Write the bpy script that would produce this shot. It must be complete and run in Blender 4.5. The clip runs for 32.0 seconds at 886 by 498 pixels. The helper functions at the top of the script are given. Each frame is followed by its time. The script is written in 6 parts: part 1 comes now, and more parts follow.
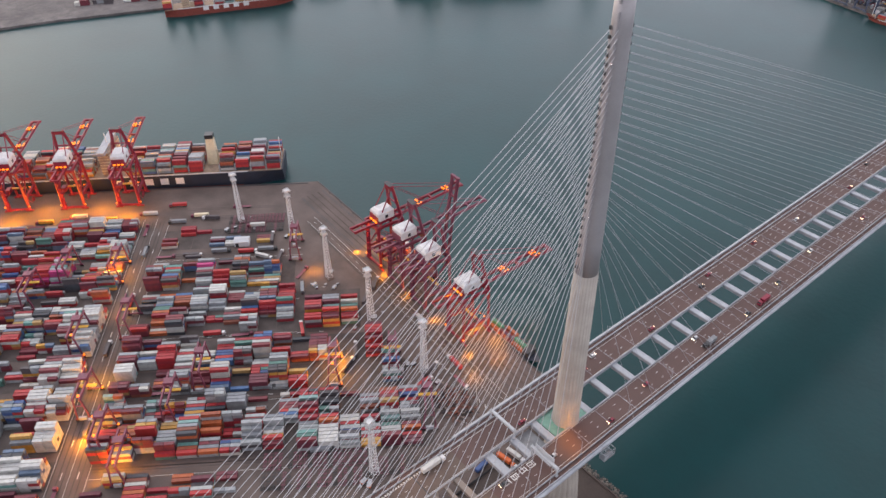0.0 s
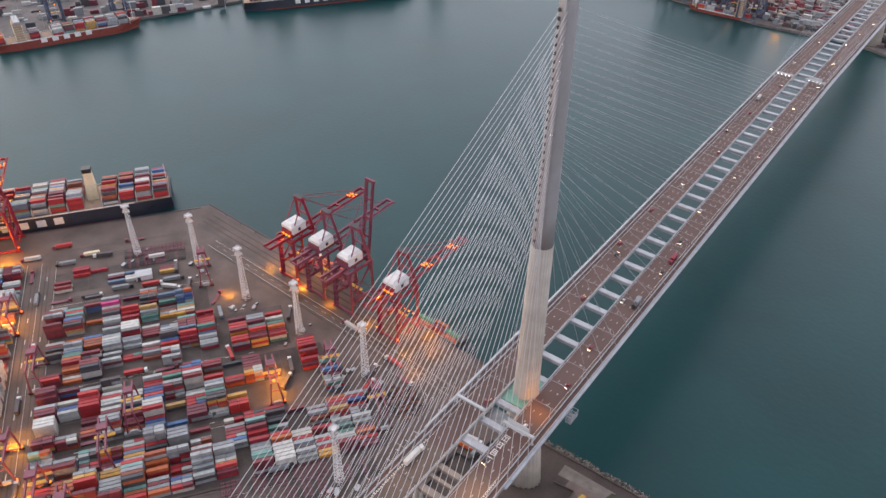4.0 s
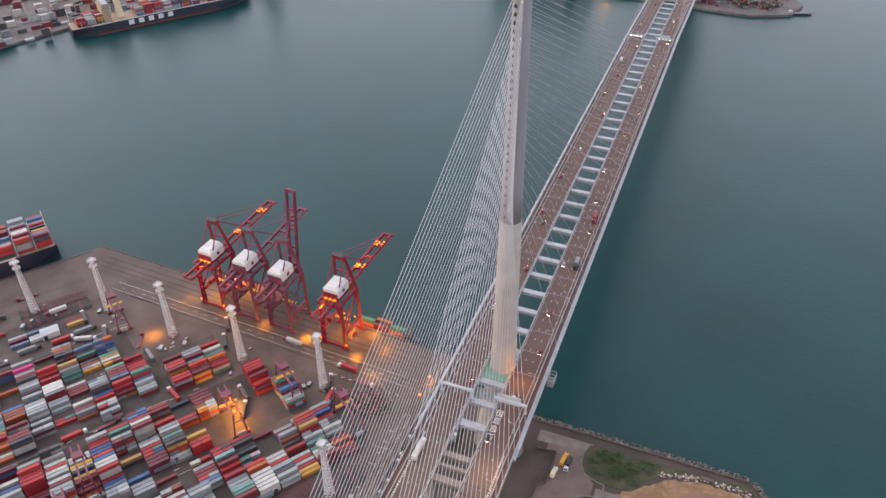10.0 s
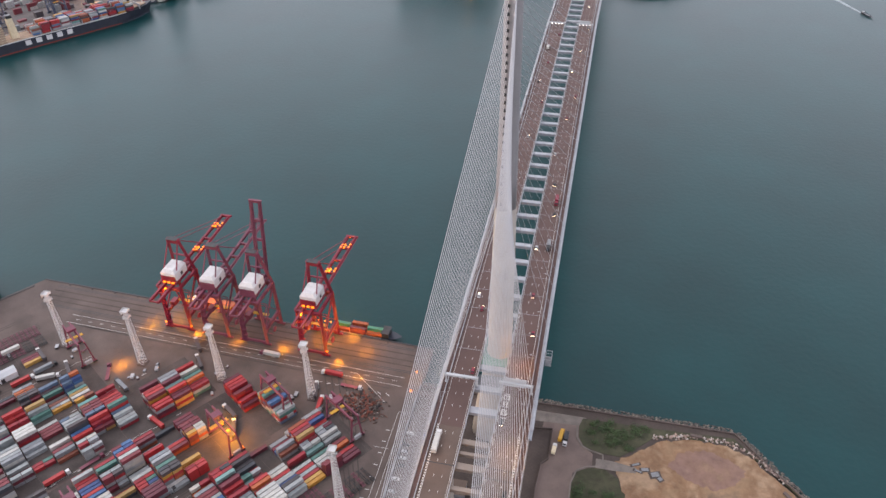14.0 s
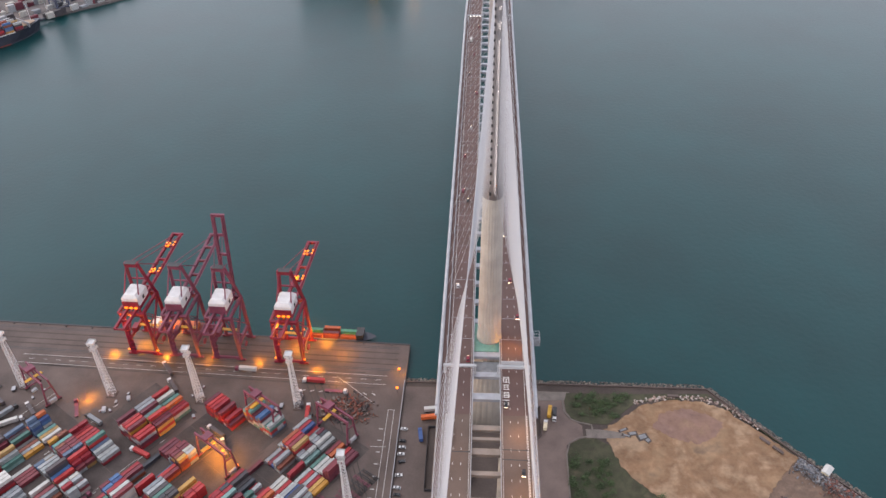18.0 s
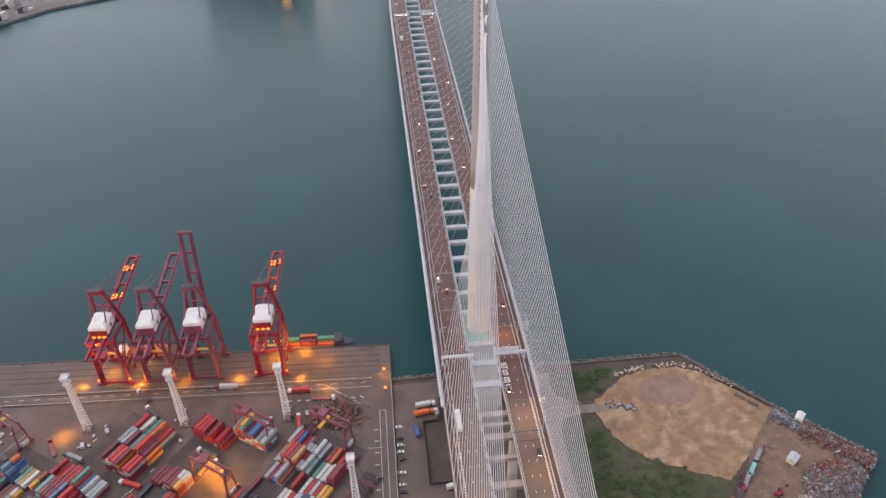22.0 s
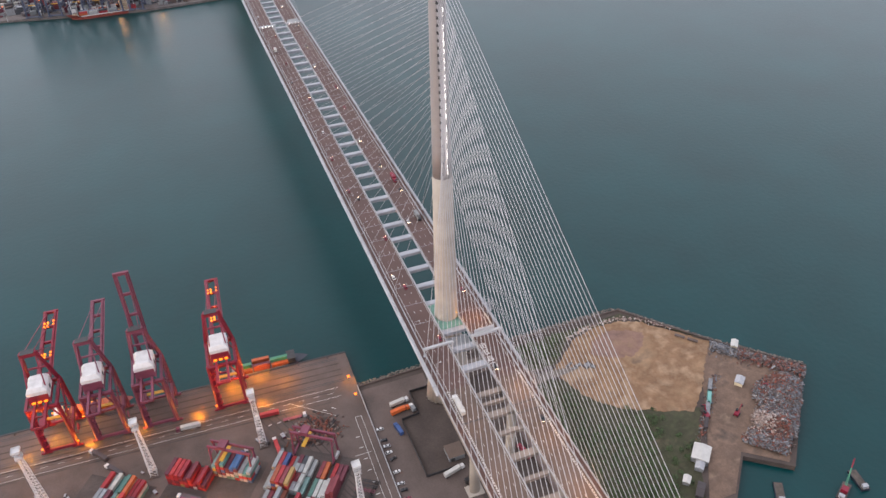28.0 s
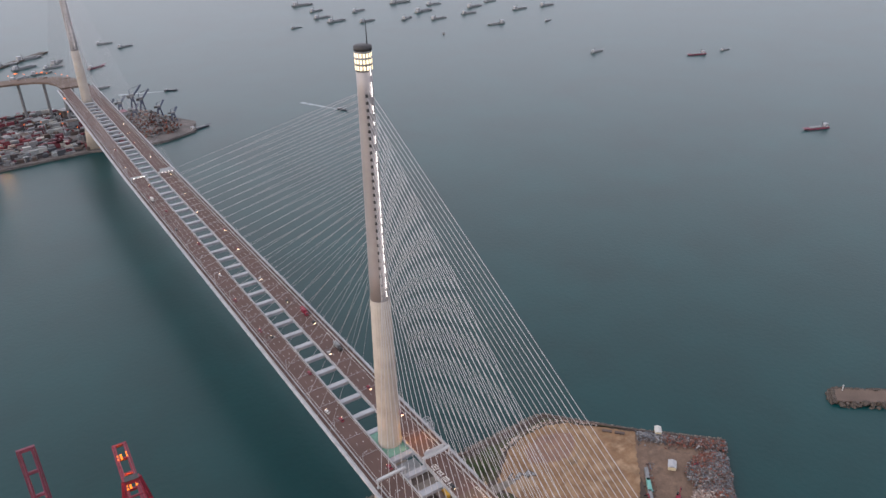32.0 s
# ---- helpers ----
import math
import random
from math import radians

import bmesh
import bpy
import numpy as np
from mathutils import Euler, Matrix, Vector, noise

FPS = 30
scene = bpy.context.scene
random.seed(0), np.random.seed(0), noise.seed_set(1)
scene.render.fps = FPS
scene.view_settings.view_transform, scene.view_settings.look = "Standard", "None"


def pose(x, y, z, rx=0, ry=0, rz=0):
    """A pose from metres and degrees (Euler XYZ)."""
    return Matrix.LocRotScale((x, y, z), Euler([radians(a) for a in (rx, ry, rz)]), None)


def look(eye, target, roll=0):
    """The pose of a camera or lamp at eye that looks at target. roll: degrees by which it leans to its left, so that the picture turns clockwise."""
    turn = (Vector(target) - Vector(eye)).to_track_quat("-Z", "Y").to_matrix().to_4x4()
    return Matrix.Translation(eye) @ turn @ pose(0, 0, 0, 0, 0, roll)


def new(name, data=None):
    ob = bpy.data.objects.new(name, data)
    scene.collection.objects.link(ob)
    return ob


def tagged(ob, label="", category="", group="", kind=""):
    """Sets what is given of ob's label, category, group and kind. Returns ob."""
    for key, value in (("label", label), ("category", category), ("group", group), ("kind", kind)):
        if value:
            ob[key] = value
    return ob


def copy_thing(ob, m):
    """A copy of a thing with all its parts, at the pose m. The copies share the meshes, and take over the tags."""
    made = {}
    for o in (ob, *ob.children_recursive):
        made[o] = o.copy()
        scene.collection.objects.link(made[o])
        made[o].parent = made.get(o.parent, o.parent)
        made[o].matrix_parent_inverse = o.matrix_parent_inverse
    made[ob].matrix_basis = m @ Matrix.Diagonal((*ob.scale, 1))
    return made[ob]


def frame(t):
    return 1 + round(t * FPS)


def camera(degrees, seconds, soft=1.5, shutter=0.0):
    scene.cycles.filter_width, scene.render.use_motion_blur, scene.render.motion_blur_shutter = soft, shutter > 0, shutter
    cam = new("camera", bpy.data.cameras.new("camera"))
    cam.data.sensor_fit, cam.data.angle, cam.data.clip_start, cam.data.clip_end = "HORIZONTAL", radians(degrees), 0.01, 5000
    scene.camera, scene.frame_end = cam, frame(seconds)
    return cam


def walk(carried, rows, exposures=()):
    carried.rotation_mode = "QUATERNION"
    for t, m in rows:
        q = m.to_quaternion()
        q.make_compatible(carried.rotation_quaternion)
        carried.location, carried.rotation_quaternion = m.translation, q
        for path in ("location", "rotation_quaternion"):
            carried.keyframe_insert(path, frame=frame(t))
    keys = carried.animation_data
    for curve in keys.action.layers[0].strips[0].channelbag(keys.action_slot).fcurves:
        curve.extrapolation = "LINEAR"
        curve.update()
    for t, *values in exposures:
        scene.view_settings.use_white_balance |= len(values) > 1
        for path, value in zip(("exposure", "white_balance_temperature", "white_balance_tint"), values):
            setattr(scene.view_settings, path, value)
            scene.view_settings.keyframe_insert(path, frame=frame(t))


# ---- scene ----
cam = camera(60.97, 32.0)
# seconds, eye, target, roll
PATH = [
    (0, (162.58, -205.20, 386.37), (-82.52, -4.53, 142.11), -0.33),
    (1, (155.59, -219.49, 384.59), (-76.17, -0.98, 142.64), 0.42),
    (2, (148.98, -231.96, 383.28), (-69.46, 2.11, 143.50), 0.85),
    (3, (142.89, -242.48, 382.62), (-62.43, 4.86, 144.59), 0.96),
    (4, (136.47, -250.73, 382.07), (-55.49, 7.88, 144.84), 0.85),
    (5, (129.54, -257.21, 381.49), (-49.18, 10.96, 144.55), 0.53),
    (6, (121.95, -263.06, 380.99), (-43.94, 13.25, 144.06), 0.19),
    (7, (113.55, -268.96, 380.66), (-40.14, 14.11, 143.49), -0.06),
    (8, (104.57, -274.62, 380.44), (-37.76, 14.03, 142.90), -0.26),
    (9, (95.33, -279.69, 380.27), (-36.53, 13.66, 142.44), -0.47),
    (10, (86.49, -284.59, 380.48), (-35.17, 12.93, 142.40), -0.66),
    (11, (77.24, -289.53, 380.82), (-33.35, 12.00, 142.40), -0.79),
    (12, (66.58, -294.51, 380.80), (-32.00, 10.93, 142.08), -0.89),
    (13, (55.28, -299.45, 381.08), (-30.95, 9.55, 142.15), -0.99),
    (14, (43.77, -303.77, 381.83), (-29.83, 8.15, 142.49), -1.07),
    (15, (32.14, -307.63, 382.67), (-28.45, 6.64, 142.75), -1.17),
    (16, (20.55, -311.09, 383.49), (-26.77, 5.01, 142.98), -1.22),
    (17, (9.14, -314.29, 384.35), (-24.91, 3.16, 143.37), -1.22),
    (18, (-2.25, -317.44, 385.56), (-23.23, 0.84, 144.19), -1.14),
    (19, (-13.37, -319.95, 386.53), (-22.31, -1.29, 144.91), -1.04),
    (20, (-23.78, -321.43, 386.88), (-21.44, -2.76, 145.13), -1.09),
    (21, (-34.33, -322.38, 386.99), (-20.08, -4.13, 145.11), -1.25),
    (22, (-45.98, -322.86, 386.73), (-19.00, -5.49, 144.75), -1.36),
    (23, (-57.71, -323.05, 386.55), (-18.01, -7.10, 144.48), -1.49),
    (24, (-68.66, -323.34, 387.05), (-16.25, -9.38, 144.81), -1.66),
    (25, (-79.35, -323.07, 387.56), (-13.81, -11.74, 145.12), -1.74),
    (26, (-90.56, -321.86, 387.62), (-11.70, -13.55, 145.29), -1.79),
    (27, (-102.25, -319.95, 387.34), (-10.12, -14.96, 145.49), -1.89),
    (27.5, (-108.18, -318.77, 387.08), (-9.01, -16.14, 145.05), -1.91),
    (28, (-114.09, -317.46, 386.75), (-7.20, -17.26, 144.98), -1.85),
    (28.5, (-120.14, -316.00, 386.25), (-3.64, -15.68, 149.11), -1.72),
    (29, (-126.30, -314.40, 385.61), (1.60, -12.83, 156.06), -1.86),
    (29.5, (-132.37, -312.67, 384.96), (7.25, -10.23, 163.52), -1.84),
    (30, (-138.13, -310.82, 384.46), (12.72, -8.23, 170.72), -1.74),
    (30.5, (-143.46, -308.83, 384.17), (17.81, -6.81, 177.36), -1.79),
    (31, (-148.47, -306.72, 383.99), (23.01, -5.76, 183.95), -1.86),
    (31.5, (-153.37, -304.50, 383.86), (28.89, -5.11, 191.14), -1.76),
    (32, (-158.31, -302.26, 383.68), (35.47, -4.96, 199.13), -1.41),
]
walk(cam, [(t, look(eye, target, roll)) for t, eye, target, roll in PATH], [(0, 0.84), (12, 0.94), (26, 0.94), (30, 0.82), (32, 0.62)])

# ---- world and light ----
world = bpy.data.worlds.new("dusk_sky")
scene.world = world
world.use_nodes = True
wn, wl = world.node_tree.nodes, world.node_tree.links
wn.clear()
sky = wn.new("ShaderNodeTexSky")
sky.sky_type = "NISHITA"
sky.sun_disc = False
sky.sun_elevation, sky.sun_rotation = radians(12), radians(258)
sky.air_density, sky.dust_density, sky.ozone_density = 1.0, 4.0, 2.0
overcast = wn.new("ShaderNodeMix")
overcast.data_type = "RGBA"
overcast.inputs["Factor"].default_value = 0.75
overcast.inputs["B"].default_value = (5.92, 5.7, 6.36, 1)
wl.new(sky.outputs["Color"], overcast.inputs["A"])
where = wn.new("ShaderNodeTexCoord")
rise = wn.new("ShaderNodeSeparateXYZ")
wl.new(where.outputs["Generated"], rise.inputs["Vector"])
low = wn.new("ShaderNodeMapRange")
low.interpolation_type = "SMOOTHSTEP"
low.inputs["From Min"].default_value, low.inputs["From Max"].default_value = 0.1, 0.8
low.inputs["To Min"].default_value, low.inputs["To Max"].default_value = 1.38, 0.86
wl.new(rise.outputs["Z"], low.inputs["Value"])
side = wn.new("ShaderNodeVectorMath")
side.operation = "DOT_PRODUCT"
side.inputs[1].default_value = (-0.5, 0.87, 0.0)
wl.new(where.outputs["Generated"], side.inputs[0])
turn = wn.new("ShaderNodeMath")
turn.operation = "MULTIPLY_ADD"
turn.inputs[1].default_value, turn.inputs[2].default_value = 0.2, 1.0
wl.new(side.outputs["Value"], turn.inputs[0])
glow = wn.new("ShaderNodeMath")
glow.operation = "MULTIPLY"
wl.new(low.outputs["Result"], glow.inputs[0])
wl.new(turn.outputs["Value"], glow.inputs[1])
strength = wn.new("ShaderNodeMath")
strength.operation = "MULTIPLY"
strength.inputs[1].default_value = 0.15
wl.new(glow.outputs["Value"], strength.inputs[0])
back = wn.new("ShaderNodeBackground")
wl.new(strength.outputs["Value"], back.inputs["Strength"])
wl.new(overcast.outputs["Result"], back.inputs["Color"])
wout = wn.new("ShaderNodeOutputWorld")
wl.new(back.outputs["Background"], wout.inputs["Surface"])

sun_data = bpy.data.lights.new("veiled_sun", "SUN")
sun_data.energy, sun_data.angle, sun_data.color = 0.5, radians(30), (1.0, 0.93, 0.86)
sun = new("veiled_sun", sun_data)
sun.matrix_basis = look((0, 0, 600), (420, -150, 0))


# ---- materials ----
def material(name, color, rough=0.7, metal=0.0, vary=0.25, scale=0.4, grain=6.0, bump=0.0, emit=None, power=0.0, spec=0.5):
    """A surface with broad stains and fine grain, in world metres."""
    m = bpy.data.materials.new(name)
    m.use_nodes = True
    n, l = m.node_tree.nodes, m.node_tree.links
    b = n["Principled BSDF"]
    b.inputs["Roughness"].default_value, b.inputs["Metallic"].default_value = rough, metal
    b.inputs["Specular IOR Level"].default_value = spec
    b.inputs["Base Color"].default_value = (*color, 1)
    if vary > 0:
        place = n.new("ShaderNodeNewGeometry")
        broad, fine = n.new("ShaderNodeTexNoise"), n.new("ShaderNodeTexNoise")
        broad.inputs["Scale"].default_value, broad.inputs["Detail"].default_value = scale, 5
        fine.inputs["Scale"].default_value, fine.inputs["Detail"].default_value = grain, 3
        l.new(place.outputs["Position"], broad.inputs["Vector"])
        l.new(place.outputs["Position"], fine.inputs["Vector"])
        both = n.new("ShaderNodeMath")
        both.operation = "MULTIPLY_ADD"
        l.new(fine.outputs["Fac"], both.inputs[0])
        both.inputs[1].default_value = 0.4
        l.new(broad.outputs["Fac"], both.inputs[2])
        ramp = n.new("ShaderNodeMapRange")
        ramp.inputs["From Min"].default_value, ramp.inputs["From Max"].default_value = 0.4, 1.0
        ramp.inputs["To Min"].default_value, ramp.inputs["To Max"].default_value = 1 - vary, 1 + vary
        l.new(both.outputs[0], ramp.inputs["Value"])
        mul = n.new("ShaderNodeMix")
        mul.data_type, mul.blend_type = "RGBA", "MULTIPLY"
        mul.inputs["Factor"].default_value = 1
        mul.inputs["A"].default_value = (*color, 1)
        l.new(ramp.outputs["Result"], mul.inputs["B"])
        l.new(mul.outputs["Result"], b.inputs["Base Color"])
        if bump:
            bn = n.new("ShaderNodeBump")
            bn.inputs["Strength"].default_value, bn.inputs["Distance"].default_value = bump, 0.05
            l.new(fine.outputs["Fac"], bn.inputs["Height"])
            l.new(bn.outputs["Normal"], b.inputs["Normal"])
    if emit:
        b.inputs["Emission Color"].default_value, b.inputs["Emission Strength"].default_value = (*emit, 1), power
    return m


def palette(name, colors, per_island=False, rough=0.6, wear=0.25):
    """Paint that differs from piece to piece, with rust and dirt."""
    m = material(name, (0.5, 0.5, 0.5), rough)
    n, l = m.node_tree.nodes, m.node_tree.links
    ramp = n.new("ShaderNodeValToRGB")
    ramp.color_ramp.interpolation = "CONSTANT"
    for i, c in enumerate(colors):
        e = ramp.color_ramp.elements[i] if i < 2 else ramp.color_ramp.elements.new(i / len(colors))
        e.position, e.color = i / len(colors), (*c, 1)
    if per_island:
        l.new(n.new("ShaderNodeNewGeometry").outputs["Random Per Island"], ramp.inputs["Fac"])
    else:
        l.new(n.new("ShaderNodeObjectInfo").outputs["Random"], ramp.inputs["Fac"])
    mul = next(x for x in n if x.bl_idname == "ShaderNodeMix")
    l.new(ramp.outputs["Color"], mul.inputs["A"])
    return m


def mottled(name, colors, scale, rough=0.95, vary=0.3, grain=0.8, bump=0.4):
    """Ground that drifts between several earth colours, with grain on top."""
    m = material(name, (0.5, 0.5, 0.5), rough, vary=vary, scale=scale * 4, grain=grain, bump=bump)
    n, l = m.node_tree.nodes, m.node_tree.links
    place, drift, ramp = n.new("ShaderNodeNewGeometry"), n.new("ShaderNodeTexNoise"), n.new("ShaderNodeValToRGB")
    drift.inputs["Scale"].default_value, drift.inputs["Detail"].default_value, drift.inputs["Roughness"].default_value, drift.inputs["Distortion"].default_value = scale, 7, 0.66, 0.15
    l.new(place.outputs["Position"], drift.inputs["Vector"])
    for i, c in enumerate(colors):
        at = 0.3 + 0.4 * i / (len(colors) - 1)
        e = ramp.color_ramp.elements[i] if i < 2 else ramp.color_ramp.elements.new(at)
        e.position, e.color = at, (*c, 1)
    l.new(drift.outputs["Fac"], ramp.inputs["Fac"])
    l.new(ramp.outputs["Color"], next(x for x in n if x.bl_idname == "ShaderNodeMix").inputs["A"])
    return m


# box paints by colour, each in several faded shades
PAINTS = {
    "maroon": [(0.125, 0.02, 0.032), (0.1, 0.02, 0.034), (0.15, 0.026, 0.036)],
    "red": [(0.28, 0.018, 0.024), (0.33, 0.026, 0.028), (0.22, 0.016, 0.026)],
    "grey": [(0.21, 0.225, 0.242), (0.262, 0.278, 0.289), (0.168, 0.183, 0.2), (0.23, 0.252, 0.257)],
    "pale": [(0.347, 0.357, 0.347), (0.294, 0.315, 0.315), (0.378, 0.367, 0.335)],
    "rust": [(0.24, 0.06, 0.028), (0.34, 0.085, 0.028), (0.168, 0.0525, 0.0335)],
    "yellow": [(0.38, 0.19, 0.03), (0.42, 0.25, 0.07), (0.3, 0.19, 0.07)],
    "blue": [(0.03, 0.06, 0.17), (0.05, 0.115, 0.25), (0.085, 0.125, 0.19)],
    "teal": [(0.105, 0.23, 0.21), (0.063, 0.147, 0.126), (0.157, 0.262, 0.252)],
    "dark": [(0.0472, 0.042, 0.0472), (0.063, 0.0525, 0.0577), (0.0367, 0.042, 0.0525)],
    "white": [(0.43, 0.43, 0.41), (0.38, 0.38, 0.37)],
    "pink": [(0.378, 0.0315, 0.147), (0.315, 0.0315, 0.126)],
}
M = {
    "asphalt": material("deck_asphalt", (0.084, 0.05, 0.044), 0.85, vary=0.2, scale=0.05, grain=2.0, bump=0.2),
    "apron": material("apron_concrete", (0.09, 0.068, 0.06), 0.85, vary=0.4, scale=0.05, grain=1.2, bump=0.2),
    "steel_white": material("white_steel", (0.38, 0.4, 0.42), 0.5, vary=0.15, scale=0.1, grain=2.0),
    "girder": material("girder_paint", (0.29, 0.305, 0.33), 0.5, vary=0.25, scale=0.15, grain=2.0),
    "rail": material("rail_steel", (0.3, 0.31, 0.33), 0.5, vary=0.2),
    "beam": material("beam_concrete", (0.2, 0.17, 0.145), 0.8, vary=0.25, scale=0.15, grain=2.0),
    "concrete": material("tower_concrete", (0.365, 0.33, 0.29), 0.8, vary=0.18, scale=0.12, grain=2.0, bump=0.1),
    "stainless": material("tower_stainless", (0.3, 0.285, 0.29), 0.5, 0.3, vary=0.12, scale=0.1, grain=1.5),
    # same sheath as cable, with the shade on the main-span fans put into its grey
    "cable_far": material("shaded_cable_sheath", (0.36, 0.36, 0.38), 0.5, vary=0.0),
    "cable": material("cable_sheath", (0.38, 0.38, 0.395), 0.4, vary=0.0),
    "paint": material("road_paint", (0.5, 0.5, 0.48), 0.7, vary=0.3, scale=1.0),
    "road_white": material("fresh_road_paint", (0.62, 0.62, 0.6), 0.7, vary=0.2, scale=1.0),
    "green": material("green_platform", (0.12, 0.25, 0.2), 0.6, vary=0.25, scale=0.5),
    "red": material("crane_red", (0.18, 0.008, 0.026), 0.5, vary=0.3, scale=0.2),
    "maroon": material("crane_maroon", (0.145, 0.034, 0.06), 0.55, vary=0.3, scale=0.2),
    "white": material("white_paint", (0.55, 0.55, 0.55), 0.55, vary=0.15, scale=0.3),
    "dark": material("dark_steel", (0.03, 0.03, 0.033), 0.6, vary=0.3),
    "rubber": material("tyre_rubber", (0.02, 0.02, 0.02), 0.8, vary=0.2),
    "glass": material("dark_glass", (0.02, 0.025, 0.03), 0.1, vary=0.0),
    "hull": material("hull_navy", (0.018, 0.022, 0.035), 0.5, vary=0.3, scale=0.1),
    "hull_red": material("hull_oxide", (0.16, 0.03, 0.02), 0.7, vary=0.3),
    "shipdeck": material("ship_deck", (0.3, 0.22, 0.16), 0.8, vary=0.3, scale=0.3),
    "cream": material("cream_paint", (0.6, 0.52, 0.36), 0.6, vary=0.15),
    "sand": mottled("bare_sand", [(0.16, 0.11, 0.075), (0.24, 0.155, 0.09), (0.18, 0.105, 0.058), (0.265, 0.182, 0.115), (0.19, 0.132, 0.09)], 0.035, vary=0.3, grain=0.6),
    "sand_pink": mottled("pink_soil", [(0.24, 0.16, 0.1), (0.19, 0.115, 0.085), (0.17, 0.105, 0.085), (0.23, 0.15, 0.1)], 0.05, vary=0.25, grain=0.6),
    "grass": mottled("rough_grass", [(0.024, 0.032, 0.014), (0.055, 0.053, 0.03), (0.034, 0.038, 0.018), (0.085, 0.068, 0.044)], 0.05, vary=0.4, grain=1.5, bump=0.6),
    "leaf": material("scrub_leaf", (0.035, 0.06, 0.018), 0.8, vary=0.5, scale=0.3),
    "dirt": material("dark_dirt", (0.06, 0.046, 0.04), 0.95, vary=0.4, scale=0.06, grain=0.8, bump=0.4),
    "brown_dirt": mottled("brown_dirt", [(0.085, 0.064, 0.052), (0.15, 0.1, 0.072), (0.11, 0.075, 0.056), (0.17, 0.12, 0.085)], 0.06, vary=0.3),
    "far_dirt": mottled("far_ground", [(0.09, 0.085, 0.085), (0.14, 0.125, 0.12), (0.085, 0.078, 0.078), (0.14, 0.115, 0.105)], 0.02, vary=0.3),
    "far_blue": material("slate_blue_paint", (0.06, 0.075, 0.12), 0.6, vary=0.3, scale=0.1),
    "pale_path": material("pale_concrete_path", (0.15, 0.13, 0.115), 0.9, vary=0.35, scale=0.2, grain=1.5, bump=0.2),
    "wake": material("wake_foam", (0.2, 0.24, 0.25), 0.5, vary=0.5, scale=0.1, grain=0.5),
    "rock": palette("sea_rock", [(0.16, 0.14, 0.12), (0.1, 0.09, 0.08), (0.2, 0.18, 0.15), (0.07, 0.06, 0.055)], True, 0.9),
    "scrap": palette("scrap_metal", [(0.129, 0.134, 0.146), (0.0811, 0.0774, 0.0811), (0.17, 0.175, 0.186), (0.0975, 0.0693, 0.0568), (0.0975, 0.11, 0.134), (0.0568, 0.0503, 0.0503), (0.219, 0.219, 0.227), (0.122, 0.126, 0.138)], True, 0.7),
    "scrap_rust": palette("rusty_scrap", [(0.15, 0.05, 0.035), (0.07, 0.042, 0.038), (0.19, 0.06, 0.04), (0.045, 0.038, 0.04), (0.17, 0.14, 0.125), (0.12, 0.055, 0.04)], True, 0.8),
    "scrap_pale": palette("pale_scrap", [(0.36, 0.3, 0.27), (0.24, 0.18, 0.15), (0.42, 0.38, 0.35), (0.13, 0.09, 0.08), (0.3, 0.21, 0.17)], True, 0.7),
    "box_white": material("reefer_white", (0.42, 0.42, 0.4), 0.6, vary=0.14),
    "box_teal": material("box_teal", (0.13, 0.33, 0.3), 0.6, vary=0.15),
    "box_yellow": material("box_yellow", (0.5, 0.28, 0.04), 0.6, vary=0.15),
    "box_red": material("box_red", (0.33, 0.03, 0.035), 0.6, vary=0.15),
    "box_pink": material("box_pink", (0.4, 0.03, 0.15), 0.6, vary=0.1),
    "sodium": material("sodium_lamp", (0.12, 0.03, 0.01), 0.5, vary=0, emit=(1.0, 0.2, 0.008), power=1.6),
    "led": material("led_strip", (1, 1, 1), 0.5, vary=0, emit=(1.0, 0.93, 0.9), power=2.7),
    "headlamp": material("headlamp_glow", (1, 1, 1), 0.5, vary=0, emit=(1.0, 0.72, 0.4), power=8.0),
    "lamp_white": material("white_lamp", (1, 1, 1), 0.5, vary=0, emit=(1.0, 0.9, 0.82), power=3.5),
    "pink_paving": material("pink_grey_paving", (0.15, 0.112, 0.098), 0.9, vary=0.3, scale=0.08, grain=1.5, bump=0.2),
    "worn_road": material("worn_road", (0.105, 0.075, 0.06), 0.85, vary=0.3, scale=0.06, grain=1.5, bump=0.2),
    "head_glow": material("warm_window", (0.8, 0.75, 0.6), 0.3, vary=0, emit=(1.0, 0.78, 0.45), power=0.9),
    "pad": material("yard_asphalt", (0.064, 0.052, 0.048), 0.9, vary=0.45, scale=0.09, grain=1.0, bump=0.2),
    "stone": material("breakwater_stone", (0.07, 0.058, 0.05), 0.9, vary=0.4, scale=0.4, bump=0.4),
    "tank_grey": material("weathered_grey", (0.17, 0.18, 0.19), 0.7, vary=0.3),
    "orange": material("orange_paint", (0.5, 0.1, 0.02), 0.6, vary=0.2),
    "blue": material("blue_paint", (0.03, 0.07, 0.2), 0.6, vary=0.2),
    "yellow": material("yellow_paint", (0.5, 0.28, 0.03), 0.6, vary=0.2),
    "green_paint": material("green_paint", (0.05, 0.2, 0.12), 0.6, vary=0.2),
    "silver": material("silver_paint", (0.45, 0.46, 0.47), 0.35, 0.4, vary=0.1),
    "black": material("black_paint", (0.02, 0.02, 0.022), 0.35, vary=0.1),
}

M.update({"paint_" + k: palette(k + "_box_paint", c, True) for k, c in PAINTS.items()})
M.update({"one_" + k: palette(k + "_container_paint", c) for k, c in PAINTS.items()})

